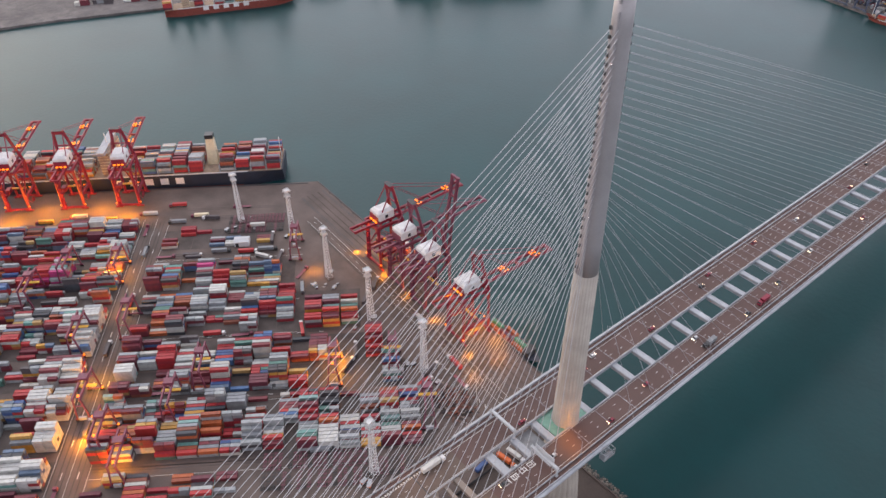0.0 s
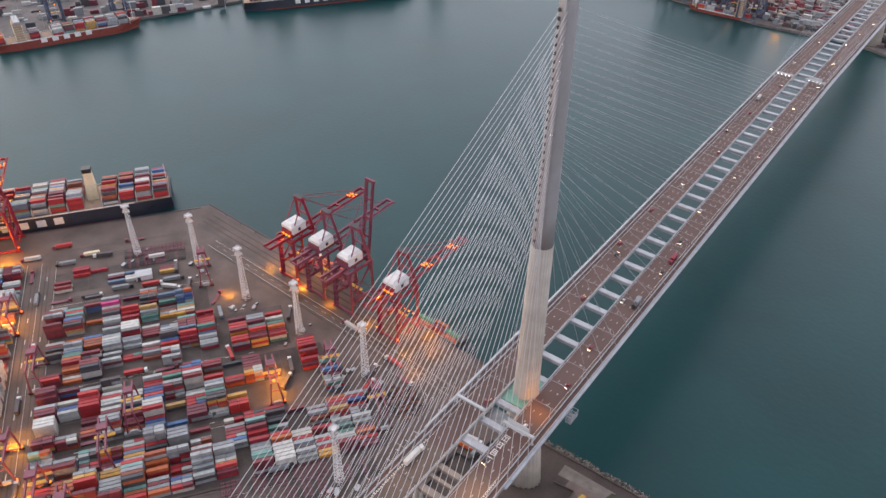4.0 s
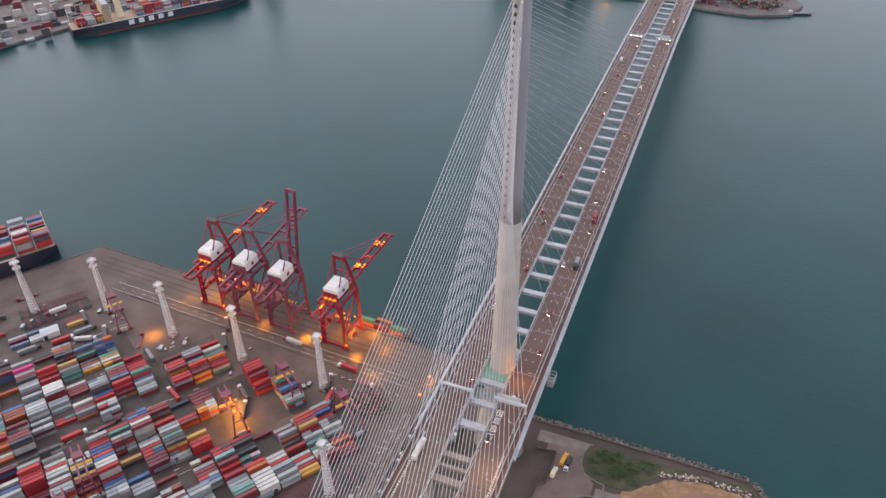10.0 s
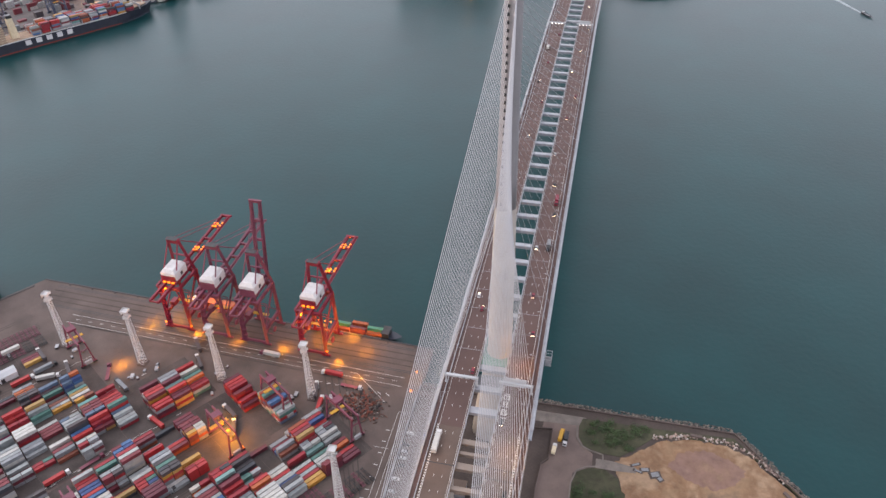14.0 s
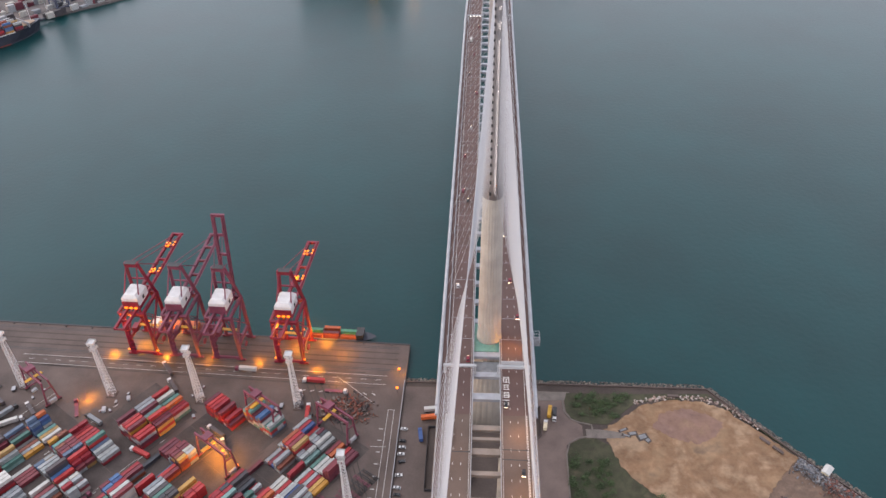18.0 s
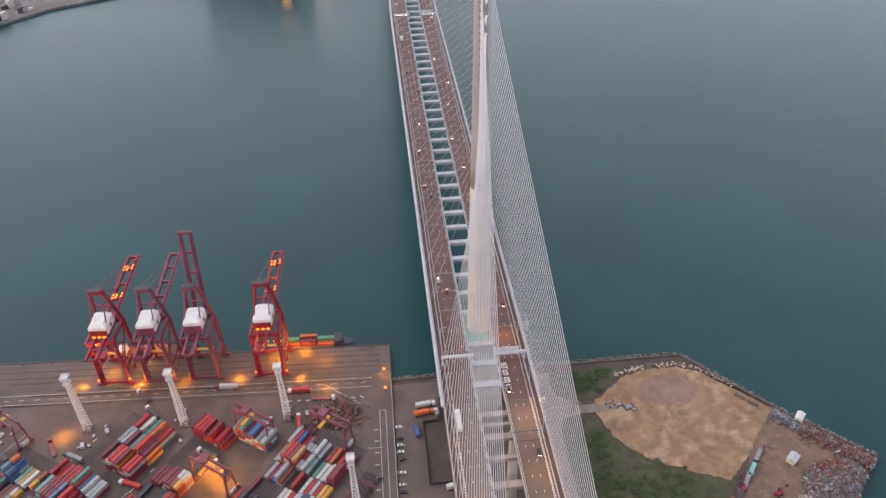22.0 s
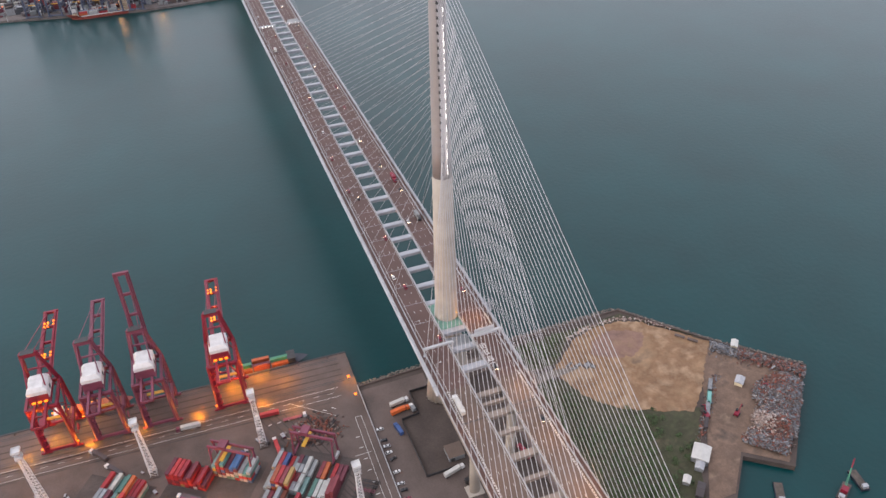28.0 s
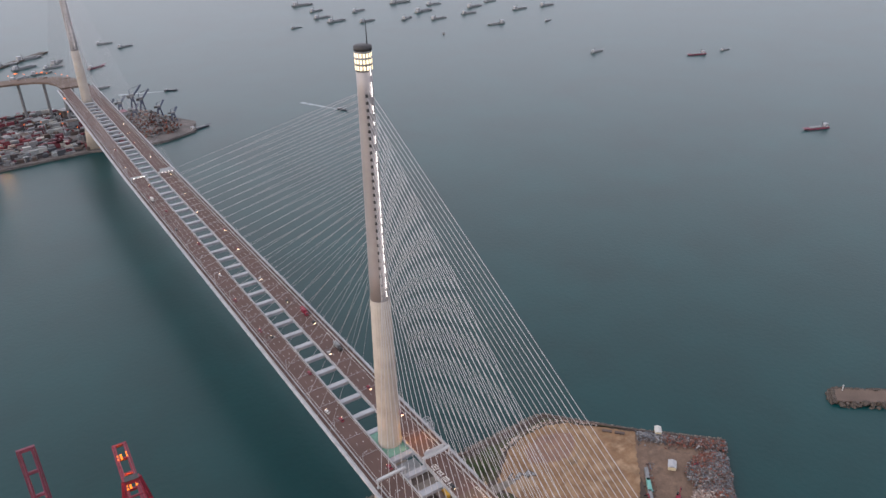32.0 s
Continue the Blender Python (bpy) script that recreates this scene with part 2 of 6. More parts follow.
# the sea: dark green-blue water under small ripples
sea_mat = material("sea_water", (0.0006, 0.032, 0.0345), 0.34, vary=0.25, scale=0.008, grain=0.02)
_n, _l = sea_mat.node_tree.nodes, sea_mat.node_tree.links
_pos = _n.new("ShaderNodeNewGeometry")
_rip = _n.new("ShaderNodeTexNoise")
_rip.inputs["Scale"].default_value, _rip.inputs["Detail"].default_value = 0.22, 6
_bmp = _n.new("ShaderNodeBump")
_bmp.inputs["Strength"].default_value, _bmp.inputs["Distance"].default_value = 0.24, 0.5
_l.new(_pos.outputs["Position"], _rip.inputs["Vector"])
_l.new(_rip.outputs["Fac"], _bmp.inputs["Height"])
_l.new(_bmp.outputs["Normal"], _n["Principled BSDF"].inputs["Normal"])
_n["Principled BSDF"].inputs["IOR"].default_value = 1.33
_n["Principled BSDF"].inputs["Specular IOR Level"].default_value = 0.5


# ---- mesh tools ----
class Build:
    """Collects simple solids into one mesh."""

    def __init__(self):
        self.v, self.f = [], []

    def add(self, verts, faces):
        k = len(self.v)
        self.v += [tuple(p) for p in verts]
        self.f += [tuple(i + k for i in f) for f in faces]
        return self

    def box(self, x0, x1, y0, y1, z0, z1, m=None):
        p = [Vector((x, y, z)) for z in (z0, z1) for x, y in ((x0, y0), (x1, y0), (x1, y1), (x0, y1))]
        if m:
            p = [m @ q for q in p]
        return self.add(p, [(0, 3, 2, 1), (4, 5, 6, 7), (0, 1, 5, 4), (1, 2, 6, 5), (2, 3, 7, 6), (3, 0, 4, 7)])

    def beam(self, a, b, w, h=None):
        """A square bar from a to b."""
        a, b, h = Vector(a), Vector(b), h or w
        d = (b - a).normalized()
        s = d.cross((0, 0, 1))
        s = (s.normalized() if s.length > 1e-4 else Vector((1, 0, 0))) * w / 2
        u = s.normalized().cross(d) * h / 2
        p = [e + i * s + j * u for e in (a, b) for i, j in ((-1, -1), (1, -1), (1, 1), (-1, 1))]
        return self.add(p, [(0, 1, 2, 3), (7, 6, 5, 4), (0, 4, 5, 1), (1, 5, 6, 2), (2, 6, 7, 3), (3, 7, 4, 0)])

    def rings(self, rings, caps=True):
        """A skin through rings of equally many points."""
        n, k = len(rings[0]), len(rings)
        v = [p for r in rings for p in r]
        f = [(i * n + j, i * n + (j + 1) % n, (i + 1) * n + (j + 1) % n, (i + 1) * n + j) for i in range(k - 1) for j in range(n)]
        if caps:
            f += [tuple(range(n - 1, -1, -1)), tuple(range((k - 1) * n, k * n))]
        return self.add(v, f)

    def tube(self, a, b, r, r2=None, n=8):
        a, b, r2 = Vector(a), Vector(b), r if r2 is None else r2
        d = (b - a).normalized()
        s = d.cross((0, 0, 1))
        s = s.normalized() if s.length > 1e-4 else Vector((1, 0, 0))
        u = d.cross(s)
        at = [(math.cos(2 * math.pi * i / n), math.sin(2 * math.pi * i / n)) for i in range(n)]
        return self.rings([[a + (s * c + u * q) * r for c, q in at], [b + (s * c + u * q) * r2 for c, q in at]])

    def slab(self, outline, z0, z1):
        """A flat body with the outline's shape."""
        n = len(outline)
        return self.rings([[(x, y, z0) for x, y in outline], [(x, y, z1) for x, y in outline]])

    def mesh(self, name, mat, smooth=False):
        me = bpy.data.meshes.new(name)
        me.from_pydata(self.v, [], self.f)
        me.materials.append(mat)
        bm = bmesh.new()
        bm.from_mesh(me)
        bmesh.ops.recalc_face_normals(bm, faces=bm.faces)
        bm.to_mesh(me)
        bm.free()
        if smooth:
            me.shade_smooth()
        return me


def part(name, build, mat, parent=None, label="", smooth=False):
    ob = new(name, build.mesh(name, M[mat] if isinstance(mat, str) else mat, smooth))
    ob.parent = parent
    if label:
        tagged(ob, label)
    return ob


def share(name, me, parent, m):
    ob = new(name, me)
    ob.parent = parent
    ob.matrix_basis = m
    return ob


def thing(name, label, category, m=None, group="", kind=""):
    ob = new(name)
    if m:
        ob.matrix_basis = m
    return tagged(ob, label, category, group, kind)


def structure(name, build, mat, label, category="", kind="structure", smooth=False):
    ob = new(name, build.mesh(name, M[mat] if isinstance(mat, str) else mat, smooth))
    return tagged(ob, label, category or name, kind=kind)


def on_yard(x, y):
    """The yard's own grid, reckoned from its corner under the bridge."""
    return 1.03 * (x + 53.4) - 53.4, y + 3.0


def quay_y(x):
    """The line of the quay's edge."""
    return 70.2 + (x + 53.0) * -0.0442


def uv(a, b, deg):
    """World x, y of a place a metres along and b metres across a heading."""
    c, s = math.cos(radians(deg)), math.sin(radians(deg))
    return on_yard(a * c + b * s, a * s - b * c)


YARD = 55.5
GROUND = 4.0

# ---- sea and ground ----
structure("water", Build().add([(-4500, -4500, 0), (4500, -4500, 0), (4500, 4500, 0), (-4500, 4500, 0)], [(0, 1, 2, 3)]), sea_mat, "calm green-blue harbour water at dusk")
yard_outline = [(-53.0, 70.2), (-377.7, quay_y(-377.7)), uv(-420, -347, YARD), uv(-700, -347, YARD), (-900, -900), (-53.5, -900)]
structure("ground", Build().slab(yard_outline, -8, GROUND), "apron", "worn concrete container yard apron behind a quay wall")
land_outline = [(-53.3, 36), (41, 37.5), (149, 37), (193, -15), (238.5, -61), (174.5, -126), (150.5, -108), (127.5, -132), (103, -300), (60, -900), (-53.3, -900)]
structure("ground_2", Build().slab(land_outline, -8, GROUND - 0.2), "dirt", "dark packed earth on reclaimed land under the bridge")


# ---- bridge ----
def axis(y):
    """The line of the bridge: a very slight bend beyond the middle."""
    return 1.3 - 0.0033 * y if y < 532 else -0.46 + 0.0095 * (y - 532)


def level(y):
    """Height of the carriageway."""
    return 74.9 + 0.0102 * y - 0.97e-5 * y * y if y > 0 else 74.9 + 0.0102 * y


def strip(sections, ys):
    """A body with a cross-section (x, height over the road) drawn along the bridge."""
    return Build().rings([[(x + axis(y), y, level(y) + z) for x, z in sections] for y in ys])


YS = sorted(list(range(-420, 893, 19)) + [-52]) + [900, 942, 992]
TX, TY = 2.7, 8.0  # the near tower's axis

bridge = thing("bridge", "long cable-stayed road bridge with twin grey steel decks", "bridge")
for s in (-1, 1):
    d = part("deck", strip([(s * x, z) for x, z in ((7.3, 0), (26.6, 0), (27.4, -1.2), (22, -3.9), (11, -3.9), (7.3, -1.5))], [y for y in YS if y >= -52]), "girder", bridge, "grey steel box-girder deck")
    part("back_span_deck", strip([(s * x, z) for x, z in ((7.3, 0), (26.1, 0), (26.3, -0.9), (21, -3.9), (11, -3.9), (7.3, -1.5))], [y for y in YS if y < -52] + [-52.02]), "beam", bridge, "brownish concrete deck of the back span")
    part("roadway", strip([(s * 7.9, 0.004), (s * 7.9, 0.08), (s * 22.6, 0.08), (s * 22.6, 0.004)], [y for y in YS if y >= -52]), "asphalt", d, "reddish-brown asphalt carriageway")
    part("roadway", strip([(s * 7.9, 0.004), (s * 7.9, 0.08), (s * 22.6, 0.08), (s * 22.6, 0.004)], [y for y in YS if y < -52] + [-52.02]), "worn_road", d, "paler worn carriageway of the back span")
    part("walkway", strip([(s * 23.1, 0.004), (s * 23.1, 0.1), (s * 25.3, 0.1), (s * 25.3, 0.004)], YS), "asphalt", d)
    for x in (7.5, 22.85, 25.7):
        part("parapet", strip([(s * x - 0.18, 0.005), (s * x - 0.18, 1.1), (s * x + 0.18, 1.1), (s * x + 0.18, 0.005)], YS), "rail", d, "grey metal parapet")
    part("edge_fairing", strip([(s * 26.0, 0.006), (s * 26.1, 0.5), (s * 27.3, 0.2), (s * 27.6, -0.6), (s * 27.2, -1.0)], [-46] + [y for y in YS if y > -46]), "girder", d, "pale wind fairing")
    for x in (8.5, 20.8):
        part("edge_line", strip([(s * x - 0.1, 0.081), (s * x - 0.1, 0.09), (s * x + 0.1, 0.09), (s * x + 0.1, 0.081)], YS), "paint", d)
    dash = Build()
    for x in (12.6, 16.7):
        for y in range(-300, 890, 9):
            z = level(y) + 0.085
            dash.box(s * x - 0.12 + axis(y), s * x + 0.12 + axis(y), y, y + 4.4, z, z + 0.01)
    tagged(part("lane_dash", dash, "paint", d), kind="stuff")
    blocks = Build()
    for k in range(170):
        y = -52 - 1.6 * k
        z = level(y) + 0.085
        blocks.box(s * 21.35 - 0.3 + axis(y), s * 21.35 + 0.3 + axis(y), y - 0.9, y, z, z + 0.01)
    tagged(part("warning_block", blocks, "paint", d, "short white warning blocks along the kerb line"), kind="stuff")
    for y in ((-74, -80) if s > 0 else (-76,)):
        part("movement_joint", Build().box(s * 15.2 + axis(y) - 7.3, s * 15.2 + axis(y) + 7.3, y - 0.3, y + 0.3, level(y) + 0.086, level(y) + 0.1), "dark", d, "dark rubber movement joint")

cross = Build().rings([[(x, y, z) for y, z in ((-1.9, -0.4), (-1.3, -0.15), (1.3, -0.15), (1.9, -0.4), (1.9, -2.6), (-1.9, -2.6))] for x in (-7.35, 7.35)]).mesh("cross_girder", M["girder"])
for y in [21 + 18 * k for k in range(49)] + [-7]:
    share("cross_girder", cross, bridge, pose(axis(y), y, level(y)))


seam = Build().box(-7.2, 7.2, -0.12, 0.12, 0.084, 0.092).mesh("deck_seam", M["rail"])
for y in [5 + 18 * k for k in range(48)]:
    for s in (-1, 1):
        share("deck_seam", seam, bridge, pose(axis(y) + s * 15.2, y, level(y)))


def tower(y0, joint, name, label):
    t = thing(name, label, "bridge tower", pose(axis(y0), y0, 0) if y0 else pose(TX, TY, 0))

    def ring(z, rx, ry, n=40):
        return [(rx * math.cos(2 * math.pi * i / n), ry * math.sin(2 * math.pi * i / n), z) for i in range(n)]

    def fluted(z, rx, ry, n=144):
        out = []
        for i in range(n):
            a, k = 2 * math.pi * i / n, 1.0 if i % 6 > 1 else 0.955
            out.append((rx * k * math.cos(a), ry * k * math.sin(a), z))
        return out

    part("lower_shaft", Build().rings([fluted(GROUND, 15.5, 10.5), fluted(30, 13, 9.4), fluted(60, 9, 7.8), fluted(79, 6.9, 6.9), fluted(120, 6.3, 6.3), fluted(joint, 5.5, 5.5)]), "concrete", t, "ribbed beige concrete lower shaft", True)
    k = [(joint + (303 - joint) * i / 8, 5.3 - 1.6 * i / 8) for i in range(9)]
    part("upper_shaft", Build().rings([ring(z, r, r) for z, r in k]), "stainless", t, "grey stainless-steel upper shaft", True)
    part("lantern_head", Build().rings([ring(297, 4.0, 4.0), ring(306.5, 4.0, 4.0)]), "tank_grey", t, "glazed head lit from within", True)
    part("cap", Build().rings([ring(306.5, 4.3, 4.3), ring(308.5, 4.3, 4.3), ring(309, 3.0, 3.0)]), "dark", t, "dark cap", True)
    for i in range(16):
        a = 2 * math.pi * i / 16
        for z in (297.8, 300.7, 303.6):
            part("lit_window", Build().box(-0.5, 0.5, 4.0, 4.06, z, z + 1.9, Matrix.Rotation(a, 4, "Z")), "head_glow", t, "glowing window pane")
    part("mast", Build().tube((2.4, 0, 308.5), (2.4, 0, 319), 0.35, 0.15), "dark", t, "thin mast with a red beacon")
    return t


near_tower = tower(0, 174.2, "bridge_tower", "tall tapered round tower, beige concrete below and stainless steel above")
far_tower = tower(900, 150, "bridge_tower", "distant tapered round tower of the bridge across the channel")

# stay cables: four fans from each tower
for y0, main, rear in ((0, 1, -1), (900, -1, 1)):
    for s in (-1, 1):
        for k in range(28):
            zt = 179 + 107 * (k / 27) ** 0.85
            r = 5.2 - 1.6 * (zt - 173) / 122
            for way, y in ((main, 26 + (13.2 if y0 else 17.6) * k), (rear, 37 + (6 if y0 else 9.75) * k)):
                ye = (y0 or TY) + way * y
                foot = (s * 25.6 + axis(ye), ye, level(ye) + 0.6)
                head = (s * 1.6 + (axis(y0) if y0 else TX), (y0 or TY) + way * (r - 0.3), zt)
                part("stay_cable", Build().tube(foot, head, 0.05 if y0 else 0.095 if way == main else 0.135, n=6), "cable" if way == rear and not y0 else "cable_far", bridge)


def ragged(outline, step, amp, seed):
    """The outline with an uneven, crumbled edge."""
    rnd, out = random.Random(seed), []
    for (x0, y0), (x1, y1) in zip(outline, outline[1:] + outline[:1]):
        n = max(1, int(math.hypot(x1 - x0, y1 - y0) / step))
        for i in range(n):
            k = 0 if i == 0 else amp
            out.append((x0 + (x1 - x0) * i / n + rnd.uniform(-k, k), y0 + (y1 - y0) * i / n + rnd.uniform(-k, k)))
    return out


# ---- on the bridge ----
def ring_at(z, rx, ry, n=32):
    return [(rx * math.cos(2 * math.pi * i / n), ry * math.sin(2 * math.pi * i / n), z) for i in range(n)]


part("platform", Build().box(axis(0) - 7.25, axis(0) + 7.25, -4.5, 19.5, 73.2, 74.2), "green", bridge, "green maintenance platform round the tower")
part("soffit_slab", Build().box(axis(0) - 7.25, axis(0) + 7.25, -22, -10, 70.8, 71.4), "tank_grey", bridge, "grey deck between the carriageways")
for y, w, c in ((-22.5, 1.8, "girder"), (-38.5, 2.2, "girder"), (-60, 1.6, "beam"), (-67, 0.9, "beam"), (-75, 1.9, "beam"), (-88, 1.2, "beam"), (-104, 2.0, "beam"), (-118, 1.2, "beam"), (-132, 2.0, "beam"), (-148, 2.0, "beam"), (-165, 2.0, "beam"), (-185, 2.0, "beam"), (-210, 2.0, "beam"), (-240, 2.0, "beam")):
    part("cross_beam", Build().box(axis(y) - 7.28, axis(y) + 7.28, y - w, y + w, level(y) - 2.6, level(y) - 0.5), c, bridge)


def sign_gantry(y, s, panel, lit):
    g = thing("sign_gantry", "white steel sign gantry over the carriageway" + (" with lit signals" if lit else ""), "sign gantry", pose(axis(y) + s * 15, y, level(y) + 0.08), "sign gantries")
    for x in (-8.6, 8.6):
        part("post", Build().box(x - 0.35, x + 0.35, -0.35, 0.35, 0, 6.2), "steel_white", g)
        part("foot", Build().box(x - 0.7, x + 0.7, -0.7, 0.7, 0, 0.4), "steel_white", g)
    part("beam", Build().box(-9.2, 9.2, -0.75, 0.75, 4.9, 6.2), "steel_white", g)
    if panel:
        part("sign_panel", Build().box(-7.2, 5.4, 0.8, 1.1, 4.0, 8.8), "steel_white", g, "pale back of a road sign")
        part("catwalk", Build().box(-7.2, 5.4, -1.6, -0.76, 5.3, 5.5), "rail", g)
    for x in (-5.5, -1.9, 1.6, 5.2):
        part("signal", Build().box(x - 0.4, x + 0.4, -1.0, -0.76, 4.7, 5.3), "lamp_white" if lit else "dark", g, "lane signal box")
    return g


for s in (-1, 1):
    sign_gantry(-22, s, s > 0, False)
    sign_gantry(518, s, s > 0, True)

# lit strip and dark cable sockets on the towers
for ob, j, top in ((near_tower, 174.2, 303), (far_tower, 150, 303)):
    for face in (-1, 1):
        for i in range(28):
            z = j + 4 + (286 - j - 4) * (i / 27) ** 0.85
            r = 5.3 - 1.6 * (z - j) / (top - j)
            for x in (-1.6, 1.6) if face > 0 or ob is far_tower else (-1.6,):
                part("cable_socket", Build().box(x - 0.45, x + 0.45, face * r - 0.5, face * r + 0.5, z - 0.7, z + 0.7), "dark", ob, "dark cable socket")
    runs = [(j + 3, j + 32), (j + 33, j + 60), (j + 61, j + 84), (j + 88, j + 92), (j + 97, j + 99), (j + 103, j + 107), (j + 111, j + 118), (j + 121, j + 125)] if ob is near_tower else [(j + 2, j + 60), (j + 62, j + 110)]
    for a, b in runs:
        ra, rb = (5.3 - 1.6 * (z - j) / (top - j) + 0.06 for z in (a, b))
        # added fin and plate, shaped to hide the strip's glow except from the west
        fin = part("fin", Build().rings([[(1.25, -r + 0.4, z), (1.6, -r + 0.4, z), (1.6, -r - 0.75, z), (1.25, -r - 0.75, z)] for z, r in ((a, ra), (b, rb))]), "stainless", ob, "added slim fin that screens the light strip from one side")
        part("light_strip", Build().rings([[(1.2, -r, z), (1.245, -r, z), (1.245, -r - 0.75, z), (1.2, -r - 0.75, z)] for z, r in ((a, ra), (b, rb))]), "led", fin, "glowing white light strip")
        part("cap_plate", Build().rings([[(1.03, -r - 0.755, z), (1.6, -r - 0.755, z), (1.6, -r - 0.8, z), (1.03, -r - 0.8, z)] for z, r in ((a, ra), (b, rb))]), "stainless", fin)

# painted words on the carriageway, as plain bars
GLYPHS = [[(0, 2, 3.2, 0.4), (0, 0.9, 3.2, 0.35), (-1.4, 0, 0.4, 3.6), (1.4, 0, 0.4, 3.6), (0, -0.3, 0.4, 2.6), (0, -1.7, 3.2, 0.4)],
          [(0, 1.8, 3.0, 0.45), (-1.1, 0.4, 0.4, 2.4), (0.9, 0.2, 0.4, 3.2), (0, 0.3, 2.2, 0.35), (0, -1.5, 3.2, 0.45)],
          [(0, 1.7, 2.8, 0.4), (0, 0.6, 2.8, 0.4), (0, -0.5, 2.8, 0.4), (-1.2, 0, 0.4, 3.4), (1.2, 0, 0.4, 3.4), (0, -1.8, 3.2, 0.4)],
          [(0, 1.6, 3.2, 0.45), (0, 0, 0.45, 3.2), (-1.1, -0.6, 0.4, 2.0), (1.1, -0.6, 0.4, 2.0), (0, -1.7, 2.6, 0.4)]]
for y, glyph in zip((-26.8, -32.2, -37.6, -43), GLYPHS):
    for dx, dy, w, h in glyph:
        part("road_word", Build().box(12.3 + dx - w / 2, 12.3 + dx + w / 2, y + dy - h / 2, y + dy + h / 2, level(y) + 0.095, level(y) + 0.105), "road_white", bridge, "white bar of a painted road word")


def street_lamp(m):
    t = thing("street_lamp", "slender grey street lamp on the bridge parapet", "street lamp", m, "bridge street lamps")
    part("pole", Build().tube((0, 0, 0), (0, 0, 10), 0.16, 0.1, n=6), "rail", t)
    part("arm", Build().tube((0, 0, 9.9), (-2.2, 0, 10.4), 0.08, n=5), "rail", t)
    part("head", Build().box(-3.0, -2.1, -0.22, 0.22, 10.3, 10.5), "steel_white", t, "pale lamp head")
    return t


post = street_lamp(pose(axis(-76) + 22.85, -76, level(-76) + 1.1))
for y in range(-40, 890, 36):
    copy_thing(post, pose(axis(y) + 22.85, y, level(y) + 1.1))
    copy_thing(post, pose(axis(y) - 22.85, y, level(y) + 1.1, 0, 0, 180))

# maintenance gondola on the deck edge
g = thing("maintenance_gantry", "grey steel inspection cradle hung on the deck edge", "gantry", pose(30.4, 9, 74.6))
for x in (-1.2, 2.2):
    for y in (-3.8, -1.3, 1.3, 3.8):
        part("post", Build().beam((x, y, -4.2), (x, y, 0.6), 0.2), "tank_grey", g)
    for z in (-3.0, -1.6, 0.5):
        part("guard_rail", Build().beam((x, -3.8, z), (x, 3.8, z), 0.18), "rail", g)
for y in (-3.8, -1.3, 1.3, 3.8):
    part("top_bar", Build().beam((-1.2, y, 0.5), (2.2, y, 0.5), 0.18), "rail", g)
part("floor_grating", Build().box(-1.3, 2.3, -3.9, 3.9, -4.4, -4.2), "tank_grey", g)
part("hanger", Build().box(-2.4, -1.4, -3, 3, -1.0, 0.2), "tank_grey", g)


# ---- vehicles ----
def car(color, label, m, group="cars on the bridge", lit=True):
    c = thing("car", label, "car", m, group)
    side = [(-2.2, 0.35), (2.2, 0.35), (2.25, 0.8), (1.2, 0.95), (-2.1, 1.0), (-2.25, 0.8)]
    part("body", Build().rings([[(x, y, z) for x, z in side] for y in (-0.88, 0.88)]), color, c)
    cab = [(-1.9, 0.97), (1.1, 0.94), (0.3, 1.45), (-1.3, 1.48)]
    part("glazing", Build().rings([[(x, y, z) for x, z in cab] for y in (-0.78, 0.78)]), "glass", c, "dark glazing")
    part("roof", Build().box(-1.25, 0.25, -0.72, 0.72, 1.46, 1.53), color, c)
    for x in (-1.35, 1.4):
        for y in (-0.82, 0.82):
            part("wheel", Build().tube((x, y - 0.1, 0.33), (x, y + 0.1, 0.33), 0.33, n=10), "rubber", c)
    for y in (-0.6, 0.6):
        part("headlight", Build().box(2.22, 2.3, y - 0.22, y + 0.22, 0.55, 0.85), "headlamp" if lit else "silver", c)
        part("tail_light", Build().box(-2.3, -2.22, y - 0.18, y + 0.18, 0.65, 0.85), "red", c)
    return c


def truck(cab_color, load_color, label, m, length=12.2, group="trucks"):
    t = thing("truck", label, "truck", m, group)
    front = length / 2 + 3.2
    cabin = [(front - 2.3, 0.6), (front, 0.6), (front, 1.9), (front - 0.35, 3.0), (front - 2.3, 3.1)]
    part("cab", Build().rings([[(x, y, z) for x, z in cabin] for y in (-1.2, 1.2)]), cab_color, t)
    part("windscreen", Build().rings([[(x, y, z) for x, z in ((front + 0.02, 1.95), (front - 0.3, 2.85), (front - 0.4, 2.8), (front - 0.1, 1.9))] for y in (-1.05, 1.05)]), "glass", t)
    part("chassis", Build().box(-length / 2, front - 2, -0.5, 0.5, 0.8, 1.15), "dark", t)
    if load_color:
        part("load", Build().box(-length / 2, length / 2, -1.22, 1.22, 1.2, 3.85), load_color, t, "box load")
    else:
        part("bed", Build().box(-length / 2, length / 2, -1.2, 1.2, 1.15, 1.35), "maroon", t, "empty flatbed")
    for x in (-length / 2 + 1.2, -length / 2 + 2.5, front - 3.4, front - 1.2):
        for y in (-1.0, 1.0):
            part("wheel", Build().tube((x, y - 0.18, 0.5), (x, y + 0.18, 0.5), 0.5, n=10), "rubber", t)
    return t


